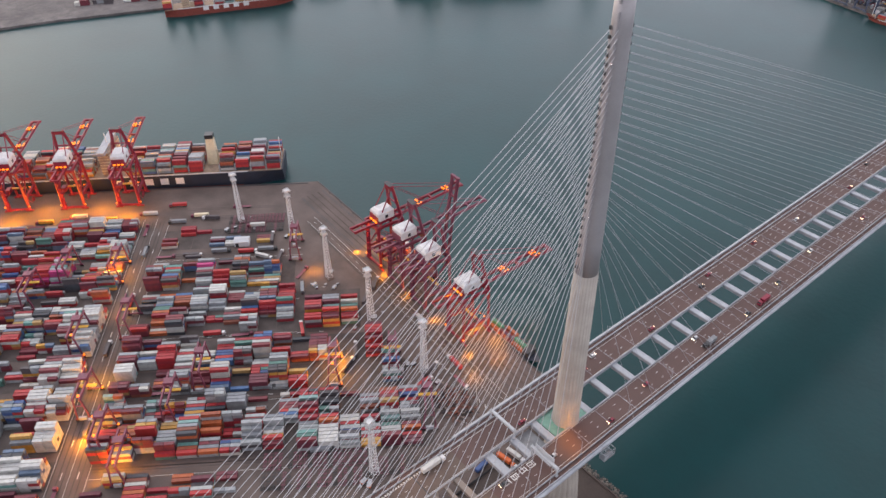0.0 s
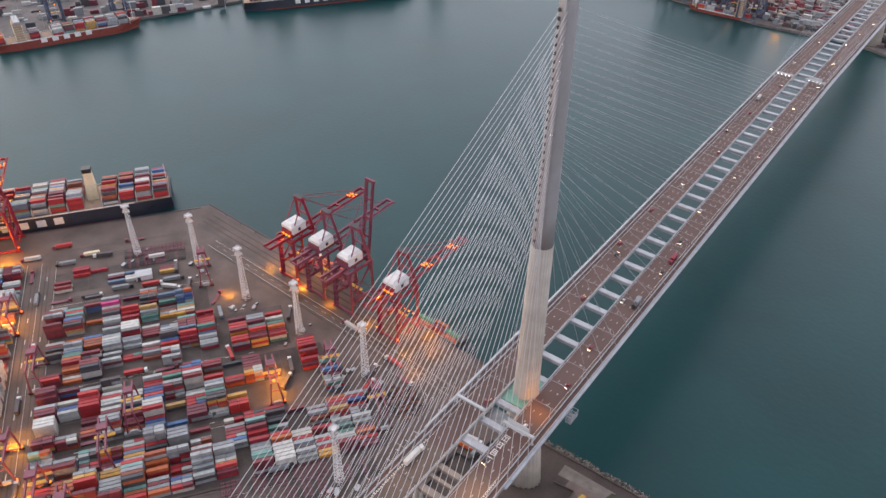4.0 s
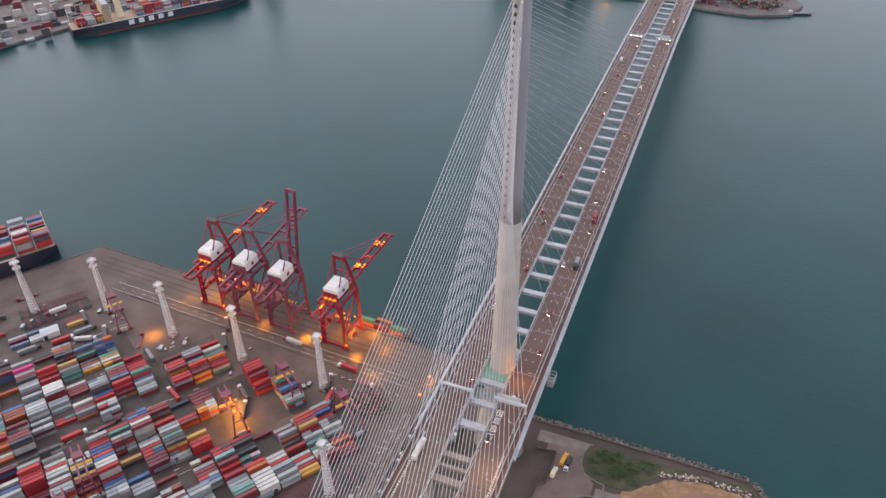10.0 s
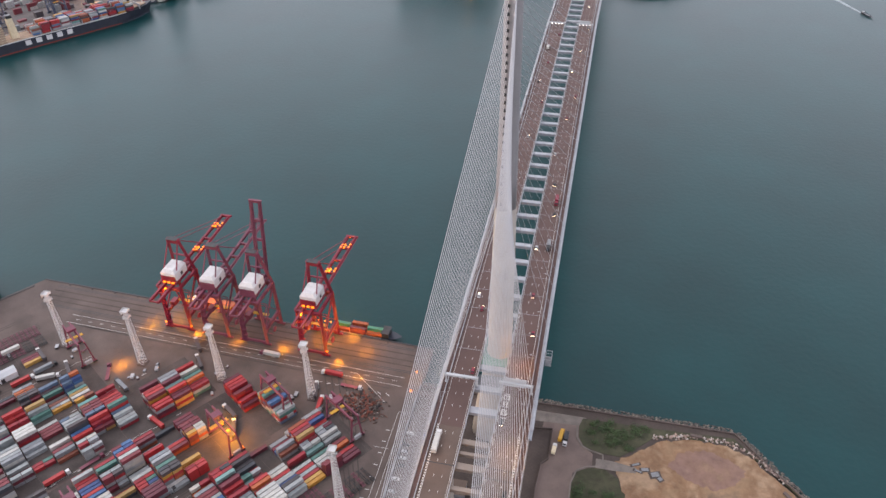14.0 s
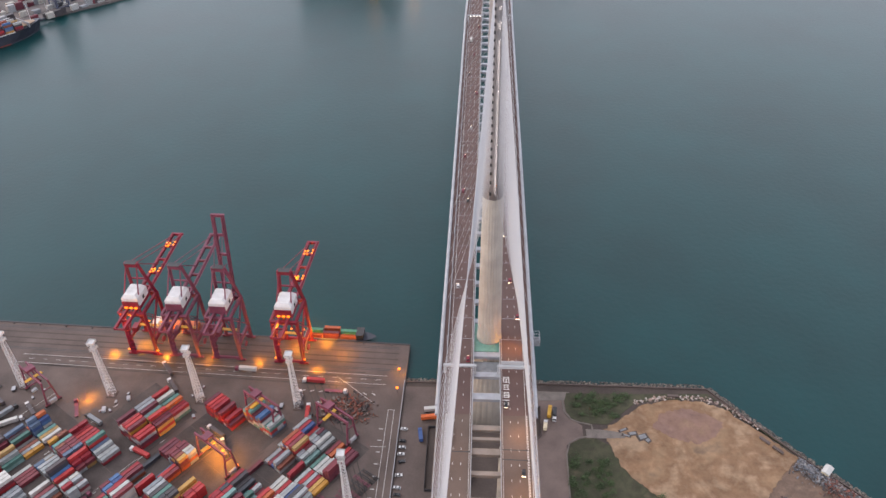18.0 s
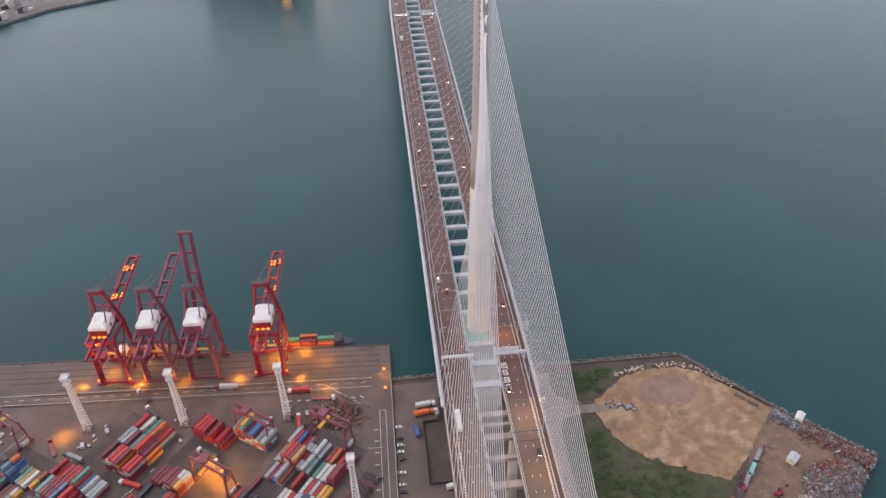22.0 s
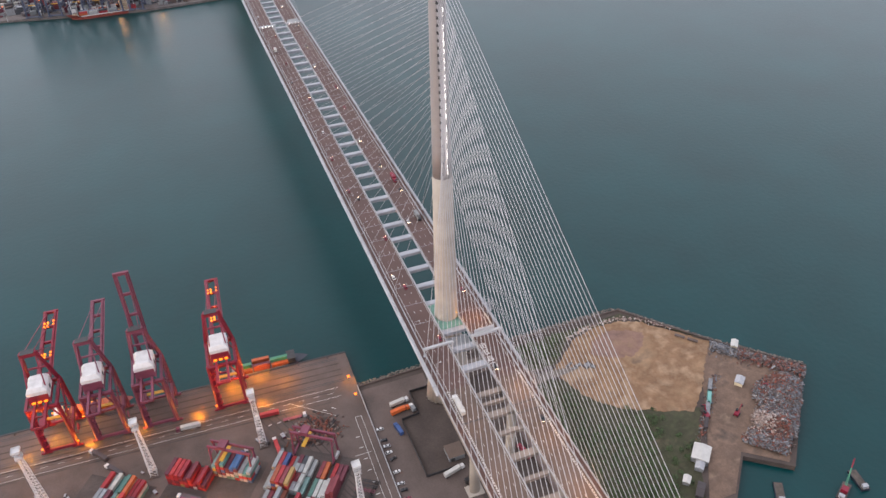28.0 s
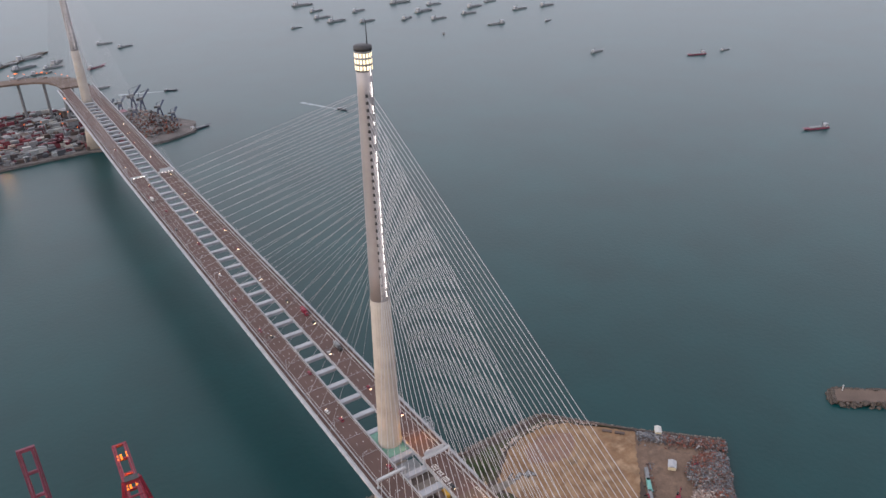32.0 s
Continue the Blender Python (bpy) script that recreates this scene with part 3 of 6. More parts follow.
cars = {k: car(c, f"{w} saloon car driving on the bridge", pose(0, 0, -60)) for k, c, w in (("w", "white", "white"), ("r", "red", "red"), ("k", "black", "black"), ("s", "silver", "silver"))}
stock = [cars["r"], cars["w"], cars["k"], cars["s"]]
used = set()
for i, (s, lane, y) in enumerate([(-1, 10.6, -12), (-1, 14.6, 40), (-1, 18.6, 52), (-1, 10.6, 95), (-1, 14.6, 150), (-1, 18.6, 163), (-1, 18.6, 215), (-1, 14.6, 262), (-1, 10.6, 330), (-1, 18.6, 372),
                                  (-1, 14.6, 420), (-1, 10.6, 497), (-1, 18.6, 566), (-1, 14.6, 640), (-1, 18.6, 720), (1, 10.6, -45), (1, 14.6, -15), (1, 18.6, 24), (1, 14.6, 58), (1, 10.6, 108),
                                  (1, 18.6, 150), (1, 14.6, 190), (1, 10.6, 236), (1, 14.6, 300), (1, 18.6, 345), (1, 10.6, 402), (1, 14.6, 455), (1, 18.6, 520), (1, 14.6, 590), (1, 10.6, 655), (1, 14.6, 700), (1, 18.6, 745), (1, 18.6, -88)]):
    src = stock[(i * 7 + i // 3) % 4] if s > 0 else stock[(0, 0, 1, 0, 2)[i % 5]]
    m = pose(s * lane + axis(y), y, level(y) + 0.085, 0, 0, 90 if s < 0 else -90)
    if src.name in used:
        copy_thing(src, m)
    else:
        used.add(src.name)
        src.matrix_basis = m
for y, lane, s, cab, load, lab, q in ((168, 18.6, 1, "red", "red", "dark red box lorry on the bridge", 7), (-66, 19.4, -1, "white", "box_white", "white articulated lorry on the bridge", 11),
                                      (455, 18.6, -1, "red", "box_white", "red and white lorry on the bridge", 7), (112, 18.6, 1, "black", "tank_grey", "dark tipper lorry with a grey load on the bridge", 7)):
    truck(cab, load, lab, pose(axis(y) + s * lane, y, level(y) + 0.085, 0, 0, 90 if s < 0 else -90), q, "lorries on the bridge")

# ---- container yard ----
L40, W, H40 = 12.19, 2.44, 2.6


def corrugated():
    """A ribbed steel box with a sunk roof and corner posts, one skin."""
    n, out = 20, []
    xs = [-L40 / 2 + L40 * i / n for i in range(n + 1)]
    for i, x in enumerate(xs):
        out.append((x, -W / 2 + (0.05 if i % 2 and 0 < i < n else 0)))
    for i, x in enumerate(reversed(xs)):
        out.append((x, W / 2 - (0.05 if i % 2 and 0 < i < n else 0)))
    ins = [(x * 0.985, y * 0.93) for x, y in out]
    return Build().rings([[(x, y, 0.02) for x, y in out], [(x, y, H40) for x, y in out], [(x, y, H40) for x, y in ins], [(x, y, H40 - 0.09) for x, y in ins]])


BOX = corrugated()
box_mesh = {k: BOX.mesh(k + "_container", M["one_" + k]) for k in PAINTS}
WORDS = {"maroon": "dull maroon steel", "red": "red painted steel", "grey": "grey painted steel", "pale": "pale grey steel", "rust": "rusty orange-brown steel", "yellow": "mustard yellow steel", "blue": "faded blue steel", "teal": "pale teal steel", "dark": "near-black steel", "white": "white refrigerated", "pink": "bright pink steel"}
MIX = ["maroon"] * 6 + ["red"] * 7 + ["grey"] * 8 + ["pale"] * 4 + ["rust"] * 3 + ["yellow"] * 2 + ["blue"] * 3 + ["teal"] * 2 + ["dark"] * 3 + ["white"]
mass = {k: Build() for k in PAINTS}
near_boxes = 0


def put_box(a, b, z, kind, far=False, deg=YARD, short=False):
    """One box; the row nearest the bridge are things of their own, the rest join their colour."""
    global near_boxes
    x, y = uv(a, b, deg)
    if far or near_boxes >= 300:
        m = pose(x, y, z, 0, 0, deg)
        q = 0.49 if short else 1.0
        o = [(-L40 / 2 * q, -W / 2), (L40 / 2 * q, -W / 2), (L40 / 2 * q, W / 2), (-L40 / 2 * q, W / 2)]
        mass[kind].rings([[m @ Vector((p * k, v * k2, h)) for p, v in o] for k, k2, h in ((1, 1, 0.02), (1, 1, H40), (0.985, 0.93, H40), (0.985, 0.93, H40 - 0.09))])
        return
    near_boxes += 1
    ob = new("container", box_mesh[kind])
    ob.matrix_basis = pose(x + random.uniform(-0.06, 0.06), y, z, 0, 0, deg + random.uniform(-0.4, 0.4))
    tagged(ob, WORDS[kind] + " shipping container stacked in the yard", "shipping container", "stacked containers")


def block(front, cols, a0, a1, tall, fill, far, seed, special_bays=()):
    """A block of stacks: bays along the row, columns across it, piled in uneven clumps."""
    rnd = random.Random(seed)
    a, bay = a0, 0
    while a + 12.8 <= a1:
        kinds = dict(special_bays).get(bay, ())
        c = 0
        full = rnd.choice((0.55, 0.8, 1.0, 1.0, 1.15))
        while c < cols:
            run = rnd.randint(1, 4)
            h = rnd.choice((1, 2, 2, 3, 3, 4, 5, 5)) * tall / 5 * full
            h = 0 if rnd.random() > fill * 0.82 else max(1, int(round(h)))
            main = rnd.choice(MIX)
            strength = rnd.choice((0.85, 0.6, 0.3, 0.2))
            twin = rnd.random() < 0.3 and far
            if kinds and (kinds[0] != "white" or c < 5):
                h = tall if c else tall - 1
            for _ in range(run):
                if c >= cols:
                    break
                for k in range(max(0, min(tall, h - (rnd.random() < 0.25)))):
                    kind = main if rnd.random() < strength else rnd.choice(MIX)
                    if kinds and (kinds[0] != "white" or c < 6):
                        kind = kinds[(k + c // 2) % len(kinds)] if rnd.random() < 0.8 else rnd.choice(MIX)
                    b = front - 1.3 - 2.75 * c
                    if twin:
                        put_box(a + 3.2, b, GROUND + k * H40, kind, far, YARD, True)
                        put_box(a + 9.4, b, GROUND + k * H40, rnd.choice((kind, rnd.choice(MIX))), far, YARD, True)
                    else:
                        put_box(a + 6.3, b, GROUND + k * H40, kind, far)
                c += 1
        a += 12.85
        bay += 1


# the blocks that the camera sees best come first
block(-155, 8, -118, -104, 4, 1.0, False, 3, ((0, ("teal", "pale", "red", "teal")),))
block(-153, 8, -144, -117, 5, 1.0, False, 41, ((1, ("yellow", "red", "yellow", "maroon")), (0, ("red", "maroon", "pale"))))
block(-121, 9, -101, -84, 4, 1.0, False, 4, ((0, ("red", "maroon", "red")),))
block(-97, 9, -90, -76, 5, 1.0, False, 5, ((0, ("blue", "red", "teal", "pale", "maroon")),))
block(-45, 8, -144, -62, 4, 1.22, False, 6)
block(-67, 8, -157, -66, 4, 1.2, True, 61)
block(-45, 8, -268, -144, 5, 0.96, True, 11)
block(-67, 8, -268, -157, 5, 0.92, True, 62)
block(-96, 8, -268, -128, 5, 0.88, True, 8)
block(-120, 8, -268, -126, 5, 0.9, True, 7)
block(-153, 8, -268, -144, 5, 0.9, True, 9)
block(-177, 7, -268, -143, 4, 0.88, True, 90)
block(-203, 9, -268, -163, 5, 0.92, True, 10, ((3, ("pink", "grey", "pale")),))
block(-229, 3, -268, -165, 3, 0.75, True, 91)
block(-256, 4, -266, -172, 2, 0.7, True, 12)
block(-272, 3, -266, -222, 2, 0.7, True, 43)
block(-16, 6, -268, -172, 3, 0.9, True, 13)
block(12, 7, -268, -190, 4, 0.9, True, 33)
LEFT_ROWS = (52, 28, -4, -28, -56, -80, -107, -136, -160, -190, -214, -244, -270)
white_bays = {-28: (8, 7), -56: (8,), -80: (8, 7), -107: (8, 7), -136: (8,), -160: (8, 7)}
for i, f in enumerate(LEFT_ROWS):
    pinks = ((4, ("pink", "red")), (5, ("pink", "pink", "grey"))) if f == -214 else ()
    block(f, 8, -406, -289, 5, 0.93, True, 14 + i, tuple((q, ("white",)) for q in white_bays.get(f, ())) + pinks)
    block(f, 8, -580, -420, 4, 0.95, True, 54 + i)
for k, b_ in mass.items():
    if b_.v:
        tagged(part(k + "_container_stacks", b_, "paint_" + k), WORDS[k] + " containers piled in rows in the yard", "shipping containers", kind="stuff")


# dark asphalt pads under the stacks
pads = [(-151, 15, -268, -104), (-119, 9, -268, -84), (-94, 8, -268, -74), (-201, 12, -268, -155), (-43, 16, -268, -60), (-254, 9, -268, -175), (14, 7, -268, -190)] + [(f + 1, 7, -580, -289) for f in LEFT_ROWS]
for f, cols, a0, a1 in pads:
    pb = Build().slab([uv(a0, f, YARD), uv(a1, f, YARD), uv(a1, f - cols * 2.75 - 2, YARD), uv(a0, f - cols * 2.75 - 2, YARD)], GROUND, GROUND + 0.015)
    structure("stacking_pad", pb, "pad", "dark oil-stained asphalt under the container rows", "asphalt pad")
slots = Build()
for f, cols, a0, a1 in pads[:7]:
    a = a0
    while a < a1:
        (x0, y0), (x1, y1) = uv(a, f, YARD), uv(a, f - cols * 2.75 - 2, YARD)
        slots.beam((x0, y0, GROUND + 0.018), (x1, y1, GROUND + 0.018), 0.18, 0.01)
        a += 12.85
tagged(part("slot_line", slots, "apron"), "faded slot lines painted on the stacking pads", "marking", kind="stuff")

# ---- cranes ----
def ship_to_shore(m, boom, color, label, lit):
    """A quay crane: y runs to the sea, the landward rail is at 0, the seaward rail at 23."""
    c = thing("quay_crane", label, "crane", m, "quay cranes")
    top, mast, wide = 40.0, 69.0, 9.2
    for y in (0, 23):
        for x in (-wide, wide):
            part("leg", Build().beam((x, y, 1.6), (x * 0.93, y * 0.94 + 0.6, top), 1.9, 2.1), color, c)
            bog = part("bogie", Build().box(x - 3.2, x + 3.2, y - 0.6, y + 0.6, 0.5, 1.7), color, c, "wheeled bogie")
            for k in (-2.4, -0.8, 0.8, 2.4):
                part("wheel", Build().tube((x + k, y - 0.3, 0.42), (x + k, y + 0.3, 0.42), 0.42, n=8), "dark", bog)
        part("sill_beam", Build().box(-wide - 1, wide + 1, y - 0.7, y + 0.7, 1.7, 3.3), color, c)
        part("cross_beam", Build().beam((-wide, y, top - 1), (wide, y, top - 1), 1.8, 2.4), color, c)
    for x in (-wide, wide):
        part("portal_beam", Build().beam((x, 0, 13), (x, 23, 13), 1.6, 2.2), color, c)
        part("top_beam", Build().beam((x * 0.93, -1, top), (x * 0.93, 23, top), 1.6, 2.2), color, c)
        part("diagonal", Build().beam((x, 0.5, 14), (x * 0.94, 22, top - 1), 1.0), color, c)
        part("mast_leg", Build().beam((x * 0.9, 22.5, top), (x * 0.44, 17.5, mast), 2.0), color, c)
        part("back_stay", Build().beam((x * 0.4, 17.5, mast), (x * 0.62, 1, top + 1), 0.7), color, c)
    part("mast_head", Build().box(-4.6, 4.6, 16.2, 18.8, mast - 2.4, mast + 0.9), color, c)
    part("sheave_platform", Build().box(-3.8, 3.8, 15.2, 19.6, mast + 0.92, mast + 1.2), "dark", c, "dark sheave platform")
    part("mast_brace", Build().beam((-6.2, 20.2, top + 14), (6.2, 20.2, top + 14), 1.0), color, c)
    for x in (-3.2, 3.2):
        part("girder", Build().beam((x, -18, top + 1.2), (x, 26, top + 1.2), 1.4, 2.2), color, c)
    for y in (-18, -9, 8, 25):
        part("girder_tie", Build().beam((-3.2, y, top + 1.2), (3.2, y, top + 1.2), 0.7, 1.2), color, c)
    ca, sa = math.cos(radians(boom)), math.sin(radians(boom))

    def on_boom(x, d, up=0.0):
        return (x, 26 + d * ca - up * sa, top + 1.2 + d * sa + up * ca)

    for x in (-3.0, 3.0):
        b = part("boom_chord", Build().beam(on_boom(x, 0), on_boom(x, 60), 1.3, 2.0), color, c)
        part("boom_rail", Build().beam(on_boom(x, 0, 1.3), on_boom(x, 60, 1.3), 0.15), color, b)
        for d in (24, 56):
            part("fore_stay", Build().beam((x * 0.9, 17.5, mast), on_boom(x, d, 0.6), 0.35), color, c)
    for d in (0.8, 15, 30, 45, 59.4):
        part("boom_tie", Build().beam(on_boom(-3, d), on_boom(3, d), 1.3, 1.8), color, c)
    house = [(-5.8, 2.6, top + 2.6), (5.8, 2.6, top + 2.6), (5.8, 17, top + 2.6), (-5.8, 17, top + 2.6)]
    h = part("machine_house", Build().rings([house, [(x, y, top + 10) for x, y, _ in house], [(x * 0.66, 4.2 + (y - 2.6) * 0.8, top + 12.4) for x, y, _ in house]]), "white", c, "white machinery house")
    part("house_front", Build().box(-5.6, 5.6, 1.9, 2.58, top + 2.6, top + 7.6), color, h, "red landward end wall")
    part("house_skirt", Build().box(-6.1, 6.1, 2.0, 17.3, top + 1.4, top + 3.6), color, h)
    part("vent", Build().box(5.82, 6.0, 9, 11.4, top + 5, top + 7.6), "dark", h, "dark louvre")
    part("stair_tower", Build().beam((-wide + 1.6, 0.5, 3.3), (-wide + 1.8, 1.0, top), 1.5), color, c, "enclosed stair tower")
    for k in range(6):
        part("landing", Build().box(-wide + 0.4, -wide + 3.4, -1.2, 1.6, 6.5 + 5.5 * k, 6.7 + 5.5 * k), color, c)
    cabin = part("cab", Build().box(-1.6, 1.6, 12, 15, top - 3.2, top - 0.6), "white", c, "operator's cab")
    part("cab_window", Build().box(-1.4, 1.4, 15.0, 15.1, top - 3.0, top - 1.2), "glass", cabin)
    part("spreader", Build().box(-6.1, 6.1, 12.4, 14.6, 16, 16.6), "yellow", c, "yellow container spreader")
    for x in (-1.2, 1.2):
        part("hoist_rope", Build().tube((x, 13.5, 16.6), (x, 13.5, top), 0.06, n=4), "dark", c)
    for k in range(5):
        y0, y1 = (0.5, 22.5) if k % 2 else (22.5, 0.5)
        part("ladder_run", Build().beam((wide + 0.9, y0 * 0.3 + 1, 4 + 7 * k), (wide + 0.9, y1 * 0.3 + 1, 11 + 7 * k), 0.5), color, c)
    part("cable_reel", Build().tube((wide + 0.6, 11, 6), (wide + 1.4, 11, 6), 2.2, n=16), color, c)
    part("electrical_box", Build().box(-wide - 0.6, -wide + 3.2, 8, 14, 14, 17.5), color, c)
    part("walkway", Build().box(-wide, wide, -1.9, -0.8, top + 0.6, top + 0.8), color, c)
    for x in (-wide, wide):
        for z0, z1 in ((15, 37), (37, 15)):
            part("side_brace", Build().beam((x * 0.97, 1, z0), (x * 0.97, 22, z1), 0.55), color, c)
        part("catwalk", Build().box(x * 0.97 - 0.7, x * 0.97 + 0.7, 1, 22, 14.2, 14.4), color, c)
        part("sea_knee", Build().beam((x, 23, 26), (x * 0.4, 22, top - 1), 0.7), color, c)
        part("land_knee", Build().beam((x, 0, 26), (x * 0.4, 0.6, top - 1), 0.7), color, c)
    for x in (-4.3, 4.3):
        part("boom_walkway", Build().beam(on_boom(x, 1, 0.2), on_boom(x, 59, 0.2), 0.9, 0.15), color, c)
    part("trolley", Build().box(-3.6, 3.6, 10.5, 16.5, top + 0.2, top + 1.9), color, c)
    part("boom_tip", Build().beam(on_boom(-4.6, 60), on_boom(4.6, 60), 1.6, 1.2), color, c)
    if lit:
        for x in (-2.9, -0.9, 2.7):
            for d in (15.5, 18.4, 45, 48.2):
                part("floodlight", Build().box(-0.55, 0.55, -0.6, 0.6, -0.8, 0.5, Matrix.Translation(on_boom(x, d + 0.25 * x, 1.0))), "sodium", c, "orange sodium floodlight")
        for x in (-4.5, 0, 4.5):
            part("floodlight", Build().box(x * 0.75 - 1.0, x * 0.75 + 1.0, 1.0, 1.88, top + 2.5, top + 3.4), "sodium", c, "orange sodium floodlight")
            part("floodlight", Build().box(x - 0.6, x + 0.6, 22.3, 23.0, 11.0, 11.8), "sodium", c, "orange sodium floodlight")
        for x in (-wide - 1.2, wide + 1.2):
            part("floodlight", Build().box(x - 0.6, x + 0.6, -1.4, -0.6, 5.2, 6.0), "sodium", c, "orange sodium floodlight")
    return c


for x, boom, color, lit, lab in ((-241, 3, "red", True, "dark red quay crane with its boom lowered over the water"), (-210.5, 4, "maroon", False, "maroon quay crane with its boom lowered"),
                                 (-180, 82, "maroon", False, "maroon quay crane with its boom raised upright"), (-134.6, 1, "red", True, "dark red floodlit quay crane with its boom lowered")):
    ship_to_shore(pose(x, quay_y(x) - 24.5, GROUND, 0, 0, -2.5), boom, color, lab, lit)
for i, a in enumerate((-306, -354, -402, -452)):
    ship_to_shore(pose(*uv(a, -321, YARD), GROUND, 0, 0, YARD), 3, "red", "dark red quay crane with its boom lowered over the container ship", i < 3)


def yard_crane(a, b, lit, color, deg=YARD):
    """A rubber-tyred gantry straddling a block."""
    x, y = uv(a, b, deg)
    c = thing("yard_crane", "maroon rubber-tyred gantry crane over the stacks" + (", lit orange" if lit else ""), "crane", pose(x, y, GROUND, 0, 0, deg), "yard cranes")
    for yy in (-13, 13):
        for xx in (-3.2, 3.2):
            part("leg", Build().beam((xx * 1.3, yy, 2), (xx * 0.7, yy, 20), 0.9, 0.9), color, c)
            for k in (-0.8, 0.8):
                part("wheel", Build().tube((xx * 1.3 + k, yy - 0.35, 0.75), (xx * 1.3 + k, yy + 0.35, 0.75), 0.75, n=10), "rubber", c)
        part("sill_beam", Build().box(-5.6, 5.6, yy - 0.5, yy + 0.5, 1.4, 2.4), color, c)
        part("knee", Build().beam((-2.2, yy, 14), (2.2, yy, 14), 0.6), color, c)
    for xx in (-2.2, 2.2):
        part("bridge_girder", Build().box(xx - 0.5, xx + 0.5, -14, 14, 19.4, 21.2), color, c)
    t = part("trolley", Build().box(-3, 3, 2, 7, 21.2, 23), color, c)
    part("cab", Build().box(-1, 1, 7.2, 9.2, 17.2, 19.2), "white", c, "operator's cab")
    part("spreader", Build().box(-6, 6, 3.4, 5.6, 13.6, 14.2), "yellow", c, "yellow spreader")
    part("engine_box", Build().box(-2.4, 2.4, -14.8, -13.5, 2.4, 5), "rail", c)
    if lit:
        for yy in (-9, 9):
            part("floodlight", Build().box(-0.9, 0.9, yy - 0.8, yy + 0.8, 18.6, 19.35), "sodium", c, "orange sodium floodlight")
            part("floodlight", Build().box(4.3, 5.2, yy * 1.4 - 0.6, yy * 1.4 + 0.6, 2.5, 3.4), "sodium", c, "orange sodium floodlight")
    return c


for a, b, lit in ((-292, -226, True), (-350, -200, False), (-300, -148, True), (-270, -164, False), (-210, -110, False), (-262, -60, True), (-246, -40, True), (-122, -108, True), (-155, -245, False), (-82, -111, False), (-62, -68, False), (-280, -92, True), (-330, -226, False), (-225, -84, False)):
    yard_crane(a, b, lit, "maroon")


# ---- light masts ----
def light_mast(x, y):
    """A tall lattice mast with a lamp ring at its head."""
    t = thing("light_mast", "tall white lattice floodlight mast on the yard", "light mast", pose(x, y, GROUND), "floodlight masts")
    h = 48.0

    def corner(i, z):
        r = 2.1 - 1.15 * z / h
        return (r if i in (0, 1) else -r, r if i in (0, 3) else -r, z)

    for i in range(4):
        part("upright", Build().beam(corner(i, 0), corner(i, h), 0.28), "white", t)
    lat = Build()
    zs = [h * k / 17 for k in range(18)]
    for k in range(17):
        for i in range(4):
            lat.beam(corner(i, zs[k]), corner((i + 1) % 4, zs[k + 1]), 0.17)
            lat.beam(corner(i, zs[k + 1]), corner((i + 1) % 4, zs[k + 1]), 0.17)
    tagged(part("lattice", lat, "white", t, "crossed lattice bars"), kind="stuff")
    for z, r in ((43.2, 1.9), (48.0, 2.3)):
        ring = part("lamp_ring", Build().box(-r, r, -r, r, z, z + 0.4), "white", t, "square lamp platform")
        part("guard_rail", Build().rings([[(-r, -r, z + 0.4), (r, -r, z + 0.4), (r, r, z + 0.4), (-r, r, z + 0.4)], [(-r, -r, z + 1.5), (r, -r, z + 1.5), (r, r, z + 1.5), (-r, r, z + 1.5)]], False), "white", ring)
        for x_, y_ in ((-1.4, -r), (1.4, -r), (-1.4, r), (1.4, r)):
            part("floodlight", Build().box(x_ - 0.5, x_ + 0.5, y_ - 0.4, y_ + 0.4, z - 0.9, z), "silver", ring, "unlit floodlight")
    part("footing", Build().box(-3.2, 3.2, -3.2, 3.2, 0, 0.5), "apron", t)
    return t


first = light_mast(-121.7, 10.2)
for x, y in ((-188.1, 12.9), (-250, 15.9), (-313.5, 21), (-364, -1.3), (-76.9, -63.1)):
    copy_thing(first, pose(x, y, GROUND))


# ---- container ships ----
def hull_rings(length, beam, deck, sheer=3.0):
    rings = []
    for i in range(25):
        s = i / 24
        x = -length / 2 + length * s
        fore, aft = max(0.0, (s - 0.8) / 0.2), max(0.0, (0.1 - s) / 0.1)
        wl = beam / 2 * (1 - fore ** 1.6) * (1 - 0.35 * aft)
        dk = beam / 2 * (1 - 0.96 * fore ** 2.6) * (1 - 0.08 * aft)
        top = deck + sheer * fore ** 1.5
        xd = x + 6 * fore
        rings.append([(x, -max(wl, 0.15), -3), (x, -max(wl, 0.2), 2.0), (xd, -max(dk, 0.4), top), (xd, max(dk, 0.4), top), (x, max(wl, 0.2), 2.0), (x, max(wl, 0.15), -3)])
    return Build().rings(rings)


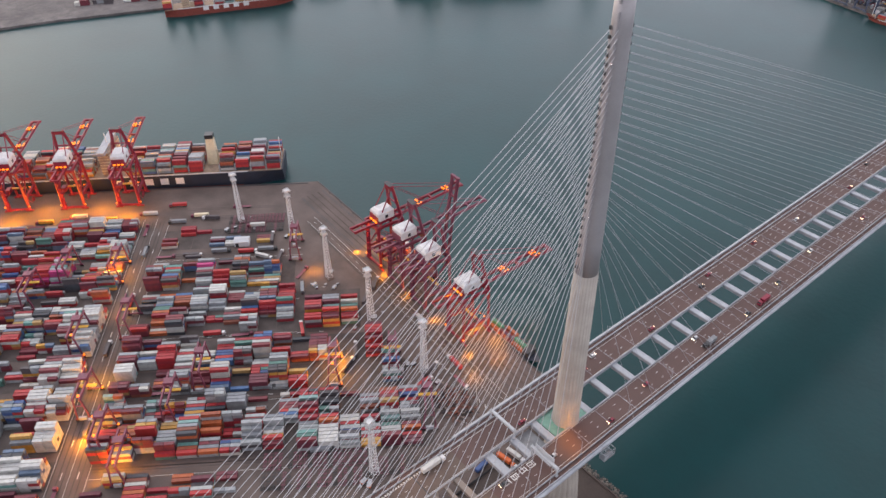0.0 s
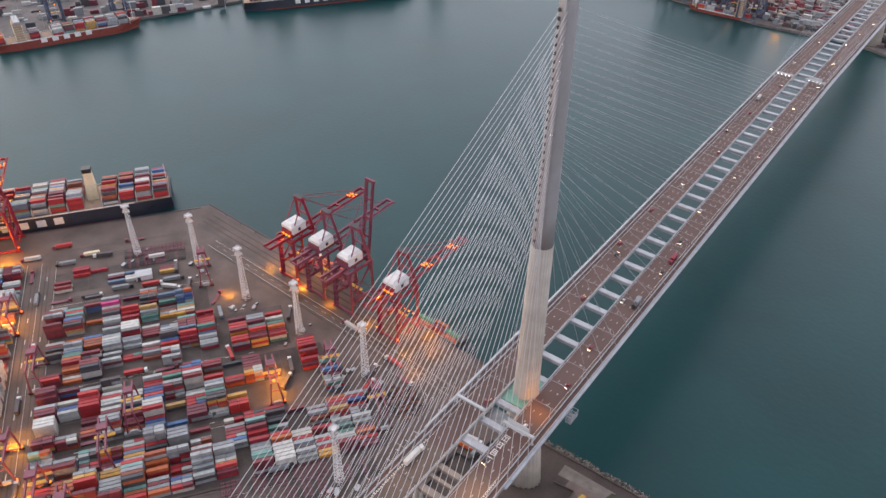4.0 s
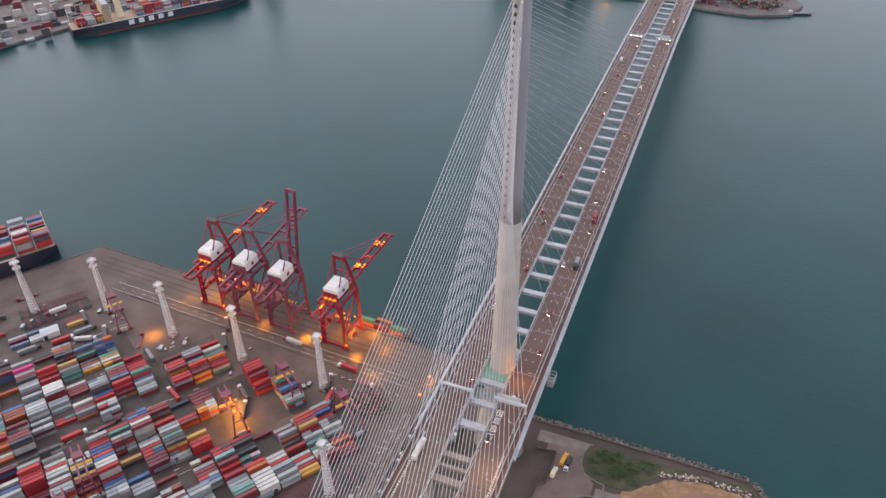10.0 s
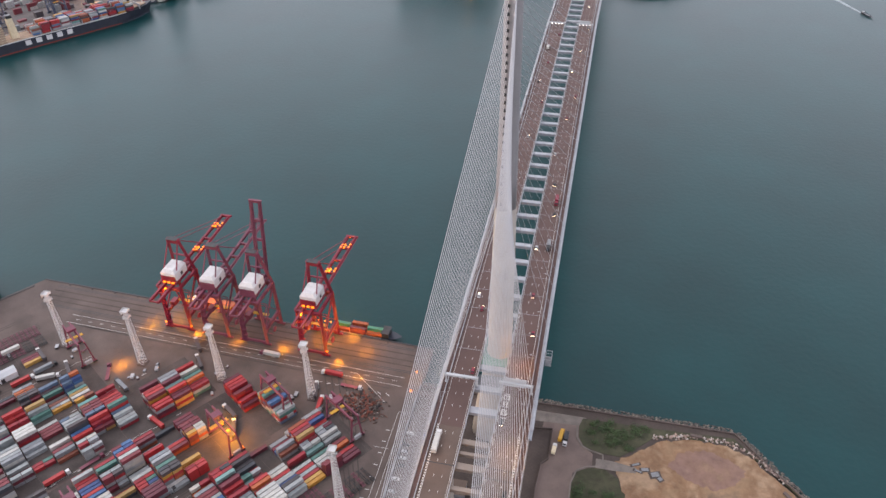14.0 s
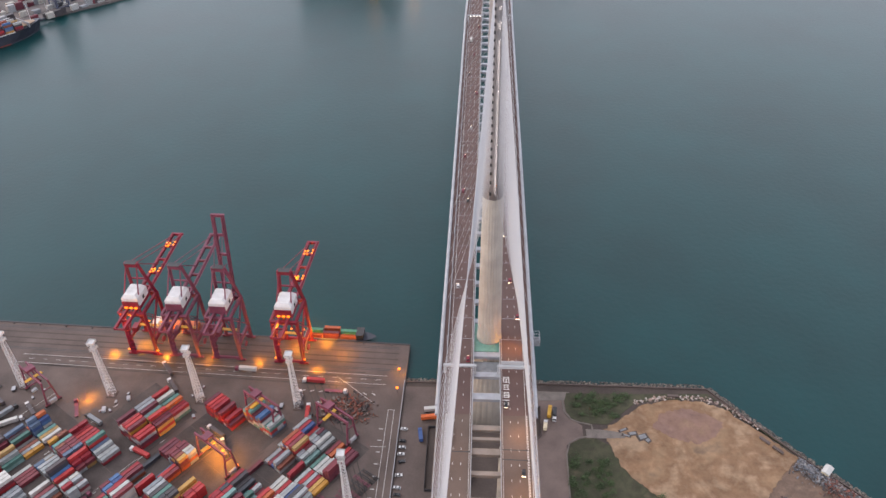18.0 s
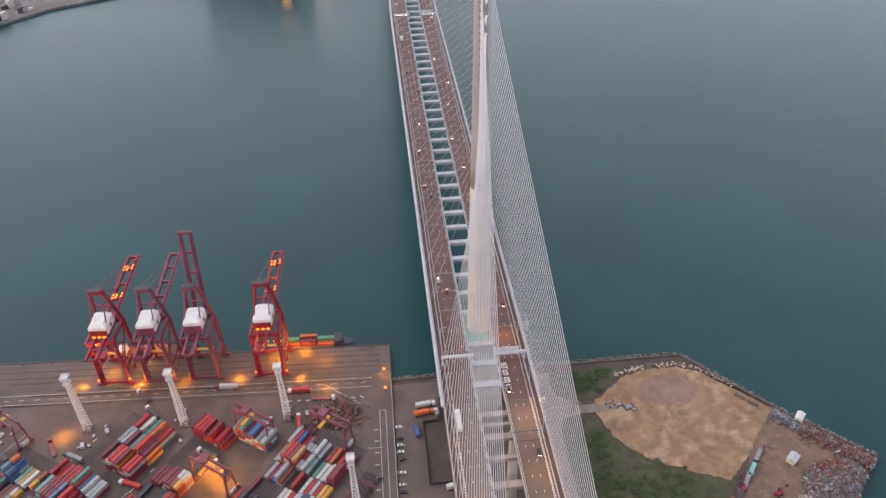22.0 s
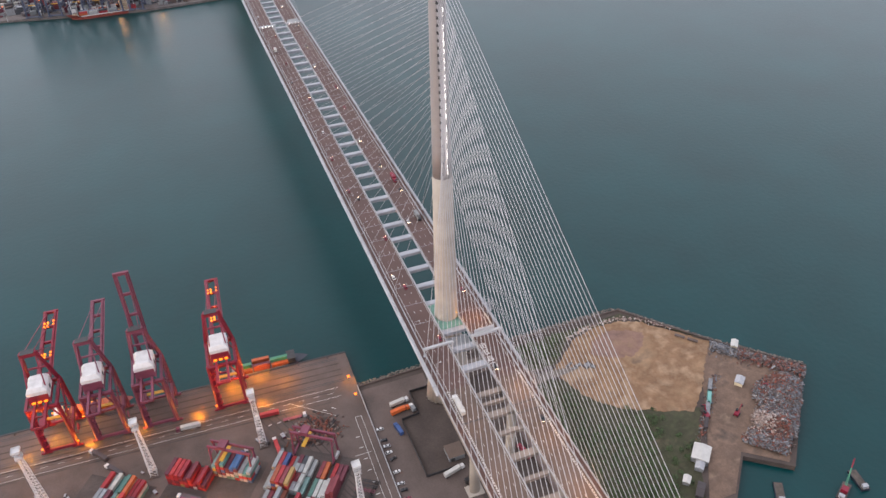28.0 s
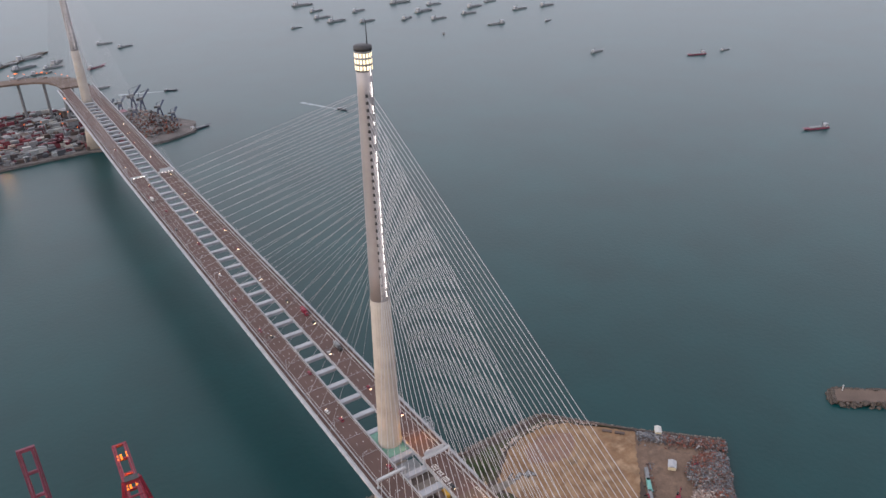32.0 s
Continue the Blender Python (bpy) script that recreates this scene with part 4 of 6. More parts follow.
def container_ship(m, length, beam, deck, hull, label, towers, seed, tall, quay=-1):
    rnd = random.Random(seed)
    s = thing("container_ship", label, "container ship", m)
    part("hull", hull_rings(length, beam, deck), hull, s, "dark painted hull", False)
    part("boot_line", Build().rings([[(x, y, z) for y in (-beam / 2 - 0.03, beam / 2 + 0.03) for z in ((0.1, 1.6) if y < 0 else (1.6, 0.1))] for x in (-length * 0.38, length * 0.3)]), "hull_red", s, "oxide red waterline band")
    part("forecastle", Build().slab([(length * 0.38, -beam * 0.38), (length * 0.44, -beam * 0.26), (length * 0.485, -beam * 0.1), (length * 0.485, beam * 0.1), (length * 0.44, beam * 0.26), (length * 0.38, beam * 0.38)], deck + 2.2, deck + 3.1), "shipdeck", s, "buff forecastle deck")
    part("deck", Build().box(-length * 0.495, length * 0.38, -beam * 0.46, beam * 0.46, deck, deck + 0.3), "shipdeck", s, "buff-painted weather deck")
    for k in (-1, 1):
        part("rail", Build().box(-length * 0.4, length * 0.34, k * (beam / 2 - 0.22) - 0.12, k * (beam / 2 - 0.22) + 0.12, deck + 0.3, deck + 1.4), "white", s, "white bulwark rail")
    part("stern_mast", Build().beam((-length * 0.493, 0, deck), (-length * 0.493, 0, deck + 24), 0.6), "white", s)
    for x, kind in towers:
        t = part("deckhouse" if kind == "bridge" else "funnel", Build().box(x - 5, x + 5, -beam * 0.4, beam * 0.4, deck + 0.3, deck + 24) if kind == "bridge" else Build().rings([[(x - 5, -4, deck), (x + 5, -4, deck), (x + 5, 4, deck), (x - 5, 4, deck)], [(x - 4, -3.4, deck + 27), (x + 3, -3.4, deck + 27), (x + 3, 3.4, deck + 27), (x - 4, 3.4, deck + 27)]]), "shipdeck" if kind == "bridge" else "cream", s, "buff superstructure" if kind == "bridge" else "cream funnel casing")
        if kind == "bridge":
            part("bridge_wing", Build().box(x - 3, x + 4, -beam * 0.5, beam * 0.5, deck + 24, deck + 27), "rail", t)
            part("window_band", Build().box(x + 4.0, x + 4.08, -beam * 0.48, beam * 0.48, deck + 25.2, deck + 26.4), "glass", t)
            part("radar_mast", Build().beam((x, 0, deck + 27), (x, 0, deck + 36), 0.8), "white", t)
            for k in range(7):
                part("deck_ledge", Build().box(x - 5.3, x + 5.3, -beam * 0.41, beam * 0.41, deck + 3 + 3 * k, deck + 3.25 + 3 * k), "cream", t)
        else:
            part("funnel_cap", Build().box(x - 4.2, x + 3.2, -3.6, 3.6, deck + 27, deck + 31), "black", t, "black funnel top")
    part("foremast", Build().beam((length * 0.47, 0, deck + 2), (length * 0.47, 0, deck + 24), 0.7), "white", s)
    cargo = {k: Build() for k in PAINTS}
    x = -length * 0.474
    while x < length * 0.40:
        if all(abs(x - tx) > 12 for tx, _ in towers):
            high = rnd.randint(min(3, tall), tall)
            n = int(beam * 0.9 / 2.6)
            if rnd.random() > 0.1 or x < -length * 0.42:
                main = rnd.choice(MIX)
                for c in range(n):
                    if c % 4 == 0:
                        main = rnd.choice(MIX)
                    for k in range(max(0, min(tall, high + rnd.randint(-1, 1)))):
                        y = (c - (n - 1) / 2) * 2.55
                        mm = m @ Matrix.Translation((x, y, deck + 1.2 + k * H40))
                        o = [(-6, -1.2), (6, -1.2), (6, 1.2), (-6, 1.2)]
                        cargo[main if rnd.random() < 0.5 else rnd.choice(MIX)].rings([[mm @ Vector((p, q, h)) for p, q in o] for h in (0.02, H40 - 0.02)])
            part("lashing_bridge", Build().box(x + 6.4, x + 7.2, -beam * 0.45, beam * 0.45, deck, deck + 7), "rail", s)
        x += 14.2
    for k, b_ in cargo.items():
        if b_.v:
            tagged(part(k + "_ship_cargo", b_, "paint_" + k), WORDS[k] + " containers stacked on a ship's deck", "shipping containers", kind="stuff")
    # plain pale blocks in place of the line's lettering
    for k in range(5):
        part("hull_mark", Build().box(-length * 0.21 + k * 14, -length * 0.21 + k * 14 + 7.5, quay * (beam / 2 + 0.02) - 0.04, quay * (beam / 2 + 0.02) + 0.04, 5.5, 12), "white", s, "white hull lettering block")
    return s


container_ship(pose(*uv(-329, -373, YARD), 0, 0, 0, YARD + 180), 316, 42, 14.5, "hull", "black-hulled container ship moored at the quay, half laden", ((-92, "funnel"), (1, "bridge")), 2, 5, 1)


# ---- quay edge, rails, markings ----
def line_marks(name, lines, mat, z, w, label, cat="marking"):
    b = Build()
    for (x0, y0), (x1, y1) in lines:
        d = Vector((x1 - x0, y1 - y0, 0)).normalized()
        n = Vector((-d.y, d.x, 0)) * w / 2
        p, q = Vector((x0, y0, 0)), Vector((x1, y1, 0))
        b.rings([[(*(v[:2]), z) for v in (p - n, q - n, q + n, p + n)], [(*(v[:2]), z + 0.012) for v in (p - n, q - n, q + n, p + n)]])
    return structure(name, b, mat, label, cat)


line_marks("crane_rail", [((-60, quay_y(-60) - o), (-362, quay_y(-362) - o)) for o in (3.2, 4.6, 24.6, 26.0)], "dark", GROUND + 0.004, 0.5, "dark crane rails set in the quay apron", "crane rail")
structure("trim", Build().slab([(x, quay_y(x) + o) for x, o in ((-53.0, 0.02), (-377.7, 0.02), (-377.3, 1.2), (-53.0, 1.2))], 2.0, GROUND + 0.35), "dark", "dark capping beam along the quay edge", "quay edge")
structure("trim_2", Build().slab([uv(-150, -346.9, YARD), uv(-640, -346.9, YARD), uv(-640, -348.2, YARD), uv(-150, -348.2, YARD)], 2.0, GROUND + 0.35), "dark", "dark capping beam along the ship berth", "quay edge")
lanes = []
for o in (31, 35, 39):
    lanes += [((x, quay_y(x) - o), (x - 4, quay_y(x) - o)) for x in range(-70, -330, -10)] if o == 35 else [((-66, quay_y(-66) - o), (-330, quay_y(-330) - o))]
for b in (-34, -92 + 4, -150, -186, -240):
    lanes.append((uv(-268, b, YARD), uv(-110 if b > -100 else -150, b, YARD)))
for a in (-289, -278, -267):
    lanes.append((uv(a, 40, YARD), uv(a, -300, YARD)))
lanes += [((-62, 10), (-62, -70)), ((-58, 10), (-58, -70)), ((-62, 10), (-58, 10)), ((-72, 15), (-100, 38)), ((-70, -20), (-60, -20))]
line_marks("road_marking", lanes, "paint", GROUND + 0.004, 0.22, "worn white lane markings on the yard", "marking")
rnd = random.Random(15)
tracks = []
for b in (-92.5, -149, -199, -198, -42, -40, -94, -150.5, -244, -247, -295, -299, -312):
    for k in (-1.1, 1.1):
        tracks.append((uv(-268, b + k, YARD), uv(-120 + rnd.uniform(-30, 20) if b > -160 else -165, b + k, YARD)))
for k in range(9):
    o = 29 + k * 1.7 + rnd.uniform(-0.4, 0.4)
    tracks.append(((-70 - rnd.uniform(0, 40), quay_y(-80) - o), (-330 + rnd.uniform(0, 60), quay_y(-330) - o - rnd.uniform(-2, 2))))
for k in range(6):
    tracks.append((uv(-288 + 3.4 * k, 30, YARD), uv(-288 + 3.4 * k + rnd.uniform(-1, 1), -296, YARD)))
for k in range(5):
    tracks.append(((-100 - 5 * k, 30), (-62 - k * 2.4, -70)))
line_marks("tyre_tracks", tracks, "pad", GROUND + 0.0025, 0.75, "dark tyre tracks worn into the yard surface", "tyre tracks")
arrows = []
for a in (-283, -273):
    for b in range(-280, 30, 24):
        arrows.append((uv(a, b, YARD), uv(a, b + 5, YARD)))
for b in (-92.5, -149, -198):
    for a in range(-262, -130, 16):
        arrows.append((uv(a, b, YARD), uv(a + 3.5, b, YARD)))
arrows += [((-66, -6 - 9 * k), (-63.5, -6 - 9 * k)) for k in range(8)] + [((-72 - 6 * k, 22 + k * 0.4), (-74.5 - 6 * k, 24)) for k in range(9)]
line_marks("lane_arrow", arrows, "paint", GROUND + 0.005, 0.45, "short worn white lane marks on the yard", "marking")
line_marks("berth_band", [((-60, quay_y(-60) - o), (-362, quay_y(-362) - o)) for o in (9, 15, 20)], "dirt", GROUND + 0.003, 1.2, "dark worn wheel tracks along the berth", "marking")

for x, y, cabc, load, lab, deg in ((-160, 38, "maroon", "box_white", "yard tractor hauling a white tank box", 176), (-112, 29, "white", "box_red", "yard tractor hauling a red and blue box", 176), (-99, 21, "white", None, "yard tractor with an empty maroon trailer", -4), (-300, -15, "white", "box_white", "white trailer parked beside the stacks", 30)):
    truck(cabc, load, lab, pose(*on_yard(x, y), GROUND, 0, 0, deg), 12.2, "yard tractors")

# the yellow loads have the glow of the crane lamps painted into their colour
for a, b, load, lab in ((-285, -306, "box_white", "white boxed trailer on the berth road"), (-262, -318, "box_red", "red boxed trailer on the berth road"), (-318, -300, "yellow", "boxed trailer under the quay cranes, lamplight put into its yellow colour"), (-345, -306, "box_white", "white boxed trailer under the quay cranes"), (-240, -300, "cream", "cream boxed trailer on the berth road"), (-205, -312, None, "empty trailer on the berth road"), (-372, -300, "yellow", "yellow boxed trailer beside the stacks"), (-190, -282, "box_white", "white boxed trailer by the masts")):
    truck("maroon", load, lab, pose(*uv(a, b, YARD), GROUND, 0, 0, YARD + 180), 12.2, "yard tractors")

rnd = random.Random(77)
haulers = [truck("maroon", None, "maroon yard tractor with an empty trailer", pose(*uv(-262, -244, YARD), GROUND, 0, 0, YARD), 12.2, "yard tractors"),
           truck("white", "paint_dark", "yard tractor carrying a near-black box", pose(*uv(-240, -244, YARD), GROUND, 0, 0, YARD), 12.2, "yard tractors"),
           truck("dark", "paint_grey", "dark yard tractor carrying a grey box", pose(*uv(-218, -248, YARD), GROUND, 0, 0, YARD), 12.2, "yard tractors"),
           truck("white", "paint_red", "yard tractor carrying a red box", pose(*uv(-196, -246, YARD), GROUND, 0, 0, YARD), 12.2, "yard tractors")]
for a, b, d in ((-180, -248, 0), (-258, -292, 180), (-230, -296, 175), (-176, -262, 90), (-168, -236, 80), (-150, -214, 60), (-148, -196, 95), (-276, -190, 90), (-281, -140, 90), (-276, -70, 90), (-283, -20, 90), (-278, -250, 90), (-284, -280, 90), (-146, -150, 100), (-108, -126, 90), (-114, -112, 60), (-64, -92, 40), (-58, -104, 50), (-70, -86, 30), (-130, -44, 0), (-190, -149, 2), (-236, -97.5, 2), (-170, -97, 1), (-210, -151, 1), (-100, -180, 75), (-92, -196, 75)):
    copy_thing(rnd.choice(haulers), pose(*uv(a, b, YARD), GROUND + 0.016, 0, 0, YARD + d))


def gear_crate(a, b, q, d, color):
    """A stack of spare gear: a skid, a body and a lid."""
    g = thing("equipment_crate", "weathered crate of spare gear beside a floodlight mast", "crate", pose(*uv(a, b, YARD), GROUND, 0, 0, YARD + d), "yard equipment")
    part("skid", Build().box(-q, q, -q * 0.6, q * 0.6, 0, 0.25), "dark", g)
    part("body", Build().box(-q * 0.95, q * 0.95, -q * 0.55, q * 0.55, 0.25, q * 0.9), color, g)
    part("lid", Build().box(-q, q, -q * 0.6, q * 0.6, q * 0.9, q * 0.9 + 0.15), "rail", g)


for mx, my in ((-119, 5.5), (-182.5, 8), (-243, 12), (-303, 15), (-352, -4), (-77, -65)):
    ma, mb = mx * math.cos(radians(YARD)) + my * math.sin(radians(YARD)), mx * math.sin(radians(YARD)) - my * math.cos(radians(YARD))
    for k in range(7):
        gear_crate(ma + rnd.uniform(-14, 10), mb + rnd.choice((-1, 1)) * rnd.uniform(5, 11), rnd.uniform(0.8, 2.2), rnd.uniform(0, 90), rnd.choice(("maroon", "tank_grey", "scrap_rust", "white", "dark", "orange")))

# heap of twisted frames on the yard corner
rnd = random.Random(5)
junk = Build()
for i in range(420):
    x, y = -89 + rnd.gauss(0, 7), 9 + rnd.gauss(0, 5)
    junk.beam((x, y, GROUND), (x + rnd.uniform(-3, 3), y + rnd.uniform(-3, 3), GROUND + rnd.uniform(0.4, 2.2)), rnd.choice((0.3, 0.4, 1.1, 1.6)), rnd.uniform(0.3, 1.0))
tagged(part("scrap_frames", junk, "scrap_rust"), "heap of dark rusted frames and bins on the yard", "scrap heap", kind="stuff")
structure("heap_ground", Build().slab(ragged([(-105, 11), (-98, 18), (-85, 20), (-76, 15), (-73, 5), (-81, -3), (-96, -1)], 3, 0.8, 8), GROUND, GROUND + 0.06), "dirt", "black oily earth under the heap of frames", "earth")


def trailer(m, color, label):
    """A bare skeletal container chassis on eight wheels."""
    t = thing("trailer", label, "trailer", m, "parked trailers")
    fr = Build()
    for y in (-0.55, 0.55):
        fr.box(-6.1, 6.1, y - 0.12, y + 0.12, 0.95, 1.3)
    for x in (-5.9, -3, 0, 3, 5.9):
        fr.box(x - 0.18, x + 0.18, -1.2, 1.2, 1.0, 1.28)
    part("frame", fr, color, t)
    for x in (-5.0, -3.7):
        part("axle", Build().tube((x, -1.15, 0.5), (x, -0.7, 0.5), 0.5, n=8).tube((x, 0.7, 0.5), (x, 1.15, 0.5), 0.5, n=8).tube((x, -0.7, 0.5), (x, 0.7, 0.5), 0.12, n=6), "rubber", t, "wheeled axle")
    return t


stock_trailers = [trailer(pose(*uv(-163, -38, YARD), GROUND + 0.016, 0, 0, YARD + 90), "maroon", "empty maroon container trailer parked in a tight row"), trailer(pose(*uv(-163, -24, YARD), GROUND + 0.016, 0, 0, YARD + 90), "dark", "empty dark container trailer parked in a tight row")]
rnd = random.Random(12)
spots = [(-163 + 3.0 * i, -38 + 14 * r, 90) for i in range(1, 21) for r in (0, 1)] + [(-214 + 3.0 * i, -279 - 13.5 * r, 90) for i in range(16) for r in (0, 1)]
spots += [(-100 + 3.2 * i, -30, 90) for i in range(9)]
for a, b, d in spots:
    if rnd.random() < 0.1:
        continue
    copy_thing(rnd.choice(stock_trailers + stock_trailers[:1]), pose(*uv(a, b + rnd.uniform(-0.5, 0.5), YARD), GROUND + 0.016, 0, 0, YARD + d + rnd.uniform(-2, 2)))

# barge moored at the quay corner
bg = thing("barge", "dark feeder barge with stacked boxes moored at the quay", "barge", pose(-109.5, quay_y(-109) + 7.5, 0, 0, 0, -2.5))
part("hull", hull_rings(50, 11, 2.8, 1.0), "hull", bg)
part("wheelhouse", Build().box(17, 22, -4, 4, 3, 7.5), "dark", bg)
part("wheelhouse_roof", Build().box(16.6, 22.4, -4.4, 4.4, 7.5, 7.8), "dark", bg)
part("deck", Build().box(-22, 16.5, -4.8, 4.8, 2.8, 2.98), "tank_grey", bg)
for i in range(3):
    for j in range(3):
        part("cargo_box", Build().box(-20 + i * 12.6, -8.2 + i * 12.6, -4 + j * 2.7, -1.5 + j * 2.7, 3, 5.6 + (2.6 if (i + j) % 2 else 0)), ("paint_rust", "green_paint", "paint_maroon", "paint_red")[(i * 2 + j) % 4], bg)
bg2 = thing("barge", "small lighter lit orange beside the quay cranes", "barge", pose(-226.5, quay_y(-226) + 7.2, 0, 0, 0, -2.5))
part("hull", hull_rings(46, 11, 2.8, 1.0), "hull_red", bg2)
part("wheelhouse", Build().box(-20, -15, -4, 4, 3, 8), "white", bg2)
for i in range(2):
    part("cargo_box", Build().box(-10 + i * 12.6, 1.8 + i * 12.6, -3, 3, 3, 6.5), "paint_rust", bg2)

for i in range(15):
    x = -66 - 20.5 * i
    bo = thing("bollard", "stubby black mooring bollard on the quay edge", "bollard", pose(x, quay_y(x) - 1.4, GROUND), "quay bollards")
    part("post", Build().tube((0, 0, 0), (0, 0, 0.8), 0.45, 0.35, n=8), "dark", bo)
    part("head", Build().tube((0, -0.6, 0.85), (0, 0.6, 0.85), 0.32, n=8), "dark", bo)
    fe = thing("fender", "black rubber fender hung on the quay wall", "fender", pose(x + 9, quay_y(x + 9) + 1.25, 2.6), "quay fenders")
    part("rubber", Build().tube((-1.2, 0.6, 0), (1.2, 0.6, 0), 0.7, n=8), "rubber", fe)
    part("bracket", Build().box(-1.0, 1.0, -0.1, 0.2, -0.6, 0.6), "tank_grey", fe)

# ---- reclaimed land ----
GL = GROUND - 0.2
before_land = set(scene.objects)
structure("sand_lot", Build().slab(ragged([(72, 2), (85, 12), (98, 23), (115, 29), (138, 29), (152, 24), (168, 8), (189, -14), (172, -31), (157, -49), (140, -64), (120, -55), (99, -45), (88, -34), (80, -22), (76, -8)], 2.2, 0.9, 3), GL, GL + 0.35), "sand", "bare ochre sand on a levelled lot", "sand lot")
structure("pink_patch", Build().slab(ragged([(104, 6), (112, 18), (126, 23), (140, 19), (150, 12), (143, 0), (132, -6), (118, -2)], 1.8, 1.1, 4), GL + 0.35, GL + 0.39), "sand_pink", "pinkish disturbed soil on the sand lot", "soil")
structure("grass_lot", Build().slab(ragged([(49, -17), (51.5, -8.8), (57.5, -4.9), (66.5, -3), (76, -9), (81, -22), (92, -38), (132, -60), (146, -62), (126, -92), (108, -120), (96, -300), (46, -300)], 4, 1.0, 5), GL, GL + 0.2), "grass", "rough dark grass and scrub", "grass")
structure("grass_lot_2", Build().slab([(52, 33), (98, 34), (145, 36), (186, -9), (190, -10), (147, 31), (115, 30), (96, 26), (84, 14), (76, 7.4), (66, 7.6), (58.5, 9.4), (53.8, 11.8), (50.6, 17.4), (50, 26)], GL, GL + 0.2), "grass", "strip of scrub behind the seawall", "grass")
structure("service_yard", Build().slab([(28, 34), (52, 31), (53, 12), (60, 6), (60, -4), (49, -10), (47, -200), (20, -200)], GL, GL + 0.1), "pink_paving", "pinkish paved service yard beside the bridge", "yard")
structure("dark_plot", Build().slab([(18, 18), (33.7, 19.5), (33.5, -3.5), (29.6, -8), (28.3, -26), (28.3, -190), (18, -190)], GL + 0.1, GL + 0.13), "dirt", "dark oily yard strip beside the bridge", "yard")
structure("promenade", Build().slab([(20, 34), (54, 34), (54, 27), (20, 25)], GL + 0.1, GL + 0.14), "pale_path", "pale concrete path behind the seawall", "path")
yw = Build()
for p0, p1 in zip([(21, 18.5), (33.9, 19.8), (33.7, -3.5), (29.8, -8), (28.5, -26), (28.5, -190)], [(33.9, 19.8), (33.7, -3.5), (29.8, -8), (28.5, -26), (28.5, -190)]):
    yw.beam((*p0, GL + 0.9), (*p1, GL + 0.9), 0.4, 1.6)
structure("wall_2", yw, "apron", "grey concrete yard wall beside the bridge", "wall")
kerb = [(49, 26), (49.5, 17), (53, 11), (58, 8.5), (66, 6.8), (66.5, -2), (57, -4), (51, -8), (48.5, -17), (48, -60), (47, -130)]
kb = Build()
for (x0, y0), (x1, y1) in zip(kerb, kerb[1:]):
    kb.beam((x0, y0, GL + 0.2), (x1, y1, GL + 0.2), 0.9, 0.5)
structure("kerb", kb, "pale_path", "pale concrete kerb round the gate", "kerb")
structure("access_road", Build().slab([(62, 3), (72, 3), (86, 1), (86, -3), (72, -4), (62, -4)], GL + 0.36, GL + 0.42), "pale_path", "trodden track from the gate onto the sand", "track")
structure("scrap_ground", Build().slab([(176, -16), (189, -14), (230, -56), (170, -118), (148, -101), (126, -124), (108, -124), (140, -78), (160, -46)], GL, GL + 0.15), "brown_dirt", "brown trodden earth of a scrap yard", "earth")
for x, y, w, d, r in ((97, -2, 3.6, 2.4, 20), (91, 0.5, 3.2, 1.6, 12), (85.5, 3.2, 3.4, 1.0, 25), (100, -4.5, 1.8, 1.8, 40), (87, -1.2, 3.0, 0.9, -15)):
    t = thing("steel_sheet", "dark grey steel sheets laid on the sand", "steel sheets", pose(x, y, GL + 0.42, 0, 0, r), "steel sheets")
    part("sheet", Build().box(-w, w, -d, d, 0, 0.1), "dirt", t)
    part("sheet", Build().box(-w * 0.6, w * 0.7, -d * 0.5, d * 0.8, 0.11, 0.22), "tank_grey", t)
rnd = random.Random(9)
rubble = Build()
edge = [(96, 26), (115, 31.5), (140, 32), (154, 26), (172, 8)]
for (x0, y0), (x1, y1) in zip(edge, edge[1:]):
    for i in range(int(math.hypot(x1 - x0, y1 - y0) * 2.4)):
        u = rnd.random()
        rubble.box(-1, 1, -0.6, 0.6, -0.4, 0.5, pose(x0 + (x1 - x0) * u + rnd.gauss(0, 1.1), y0 + (y1 - y0) * u + rnd.gauss(0, 1.1), GL + 0.3, rnd.uniform(-25, 25), rnd.uniform(-25, 25), rnd.uniform(0, 180)) @ Matrix.Diagonal((rnd.uniform(0.2, 1.0), rnd.uniform(0.2, 0.9), rnd.uniform(0.3, 0.9), 1)))
tagged(part("rubble", rubble, "scrap_pale"), "broken pale concrete blocks along the sand's edge", "rubble", kind="stuff")
for x, y, r in ((172, -2, -48), (178, -9, -48), (122, 32.5, 0)):
    t = thing("concrete_block", "long pale concrete block behind the seawall", "concrete block", pose(x, y, GL + 0.2, 0, 0, r), "concrete blocks")
    part("body", Build().box(-3.5, 3.5, -0.8, 0.8, 0, 1.2), "apron", t)
    part("cap", Build().box(-3.6, 3.6, -0.9, 0.9, 1.2, 1.5), "apron", t)

heaps = {k: Build() for k in ("scrap", "scrap_rust", "scrap_pale")}
mounds = [(178, -92, 12, 6.0), (196, -72, 13, 5.0), (212, -66, 9, 3.5), (170, -106, 8, 3.0), (160, -98, 7, 2.2), (188, -96, 9, 4.0), (204, -82, 9, 3.0)]
P = [Vector(p) for p in ((152, -95), (173, -117), (230, -63), (193, -49))]


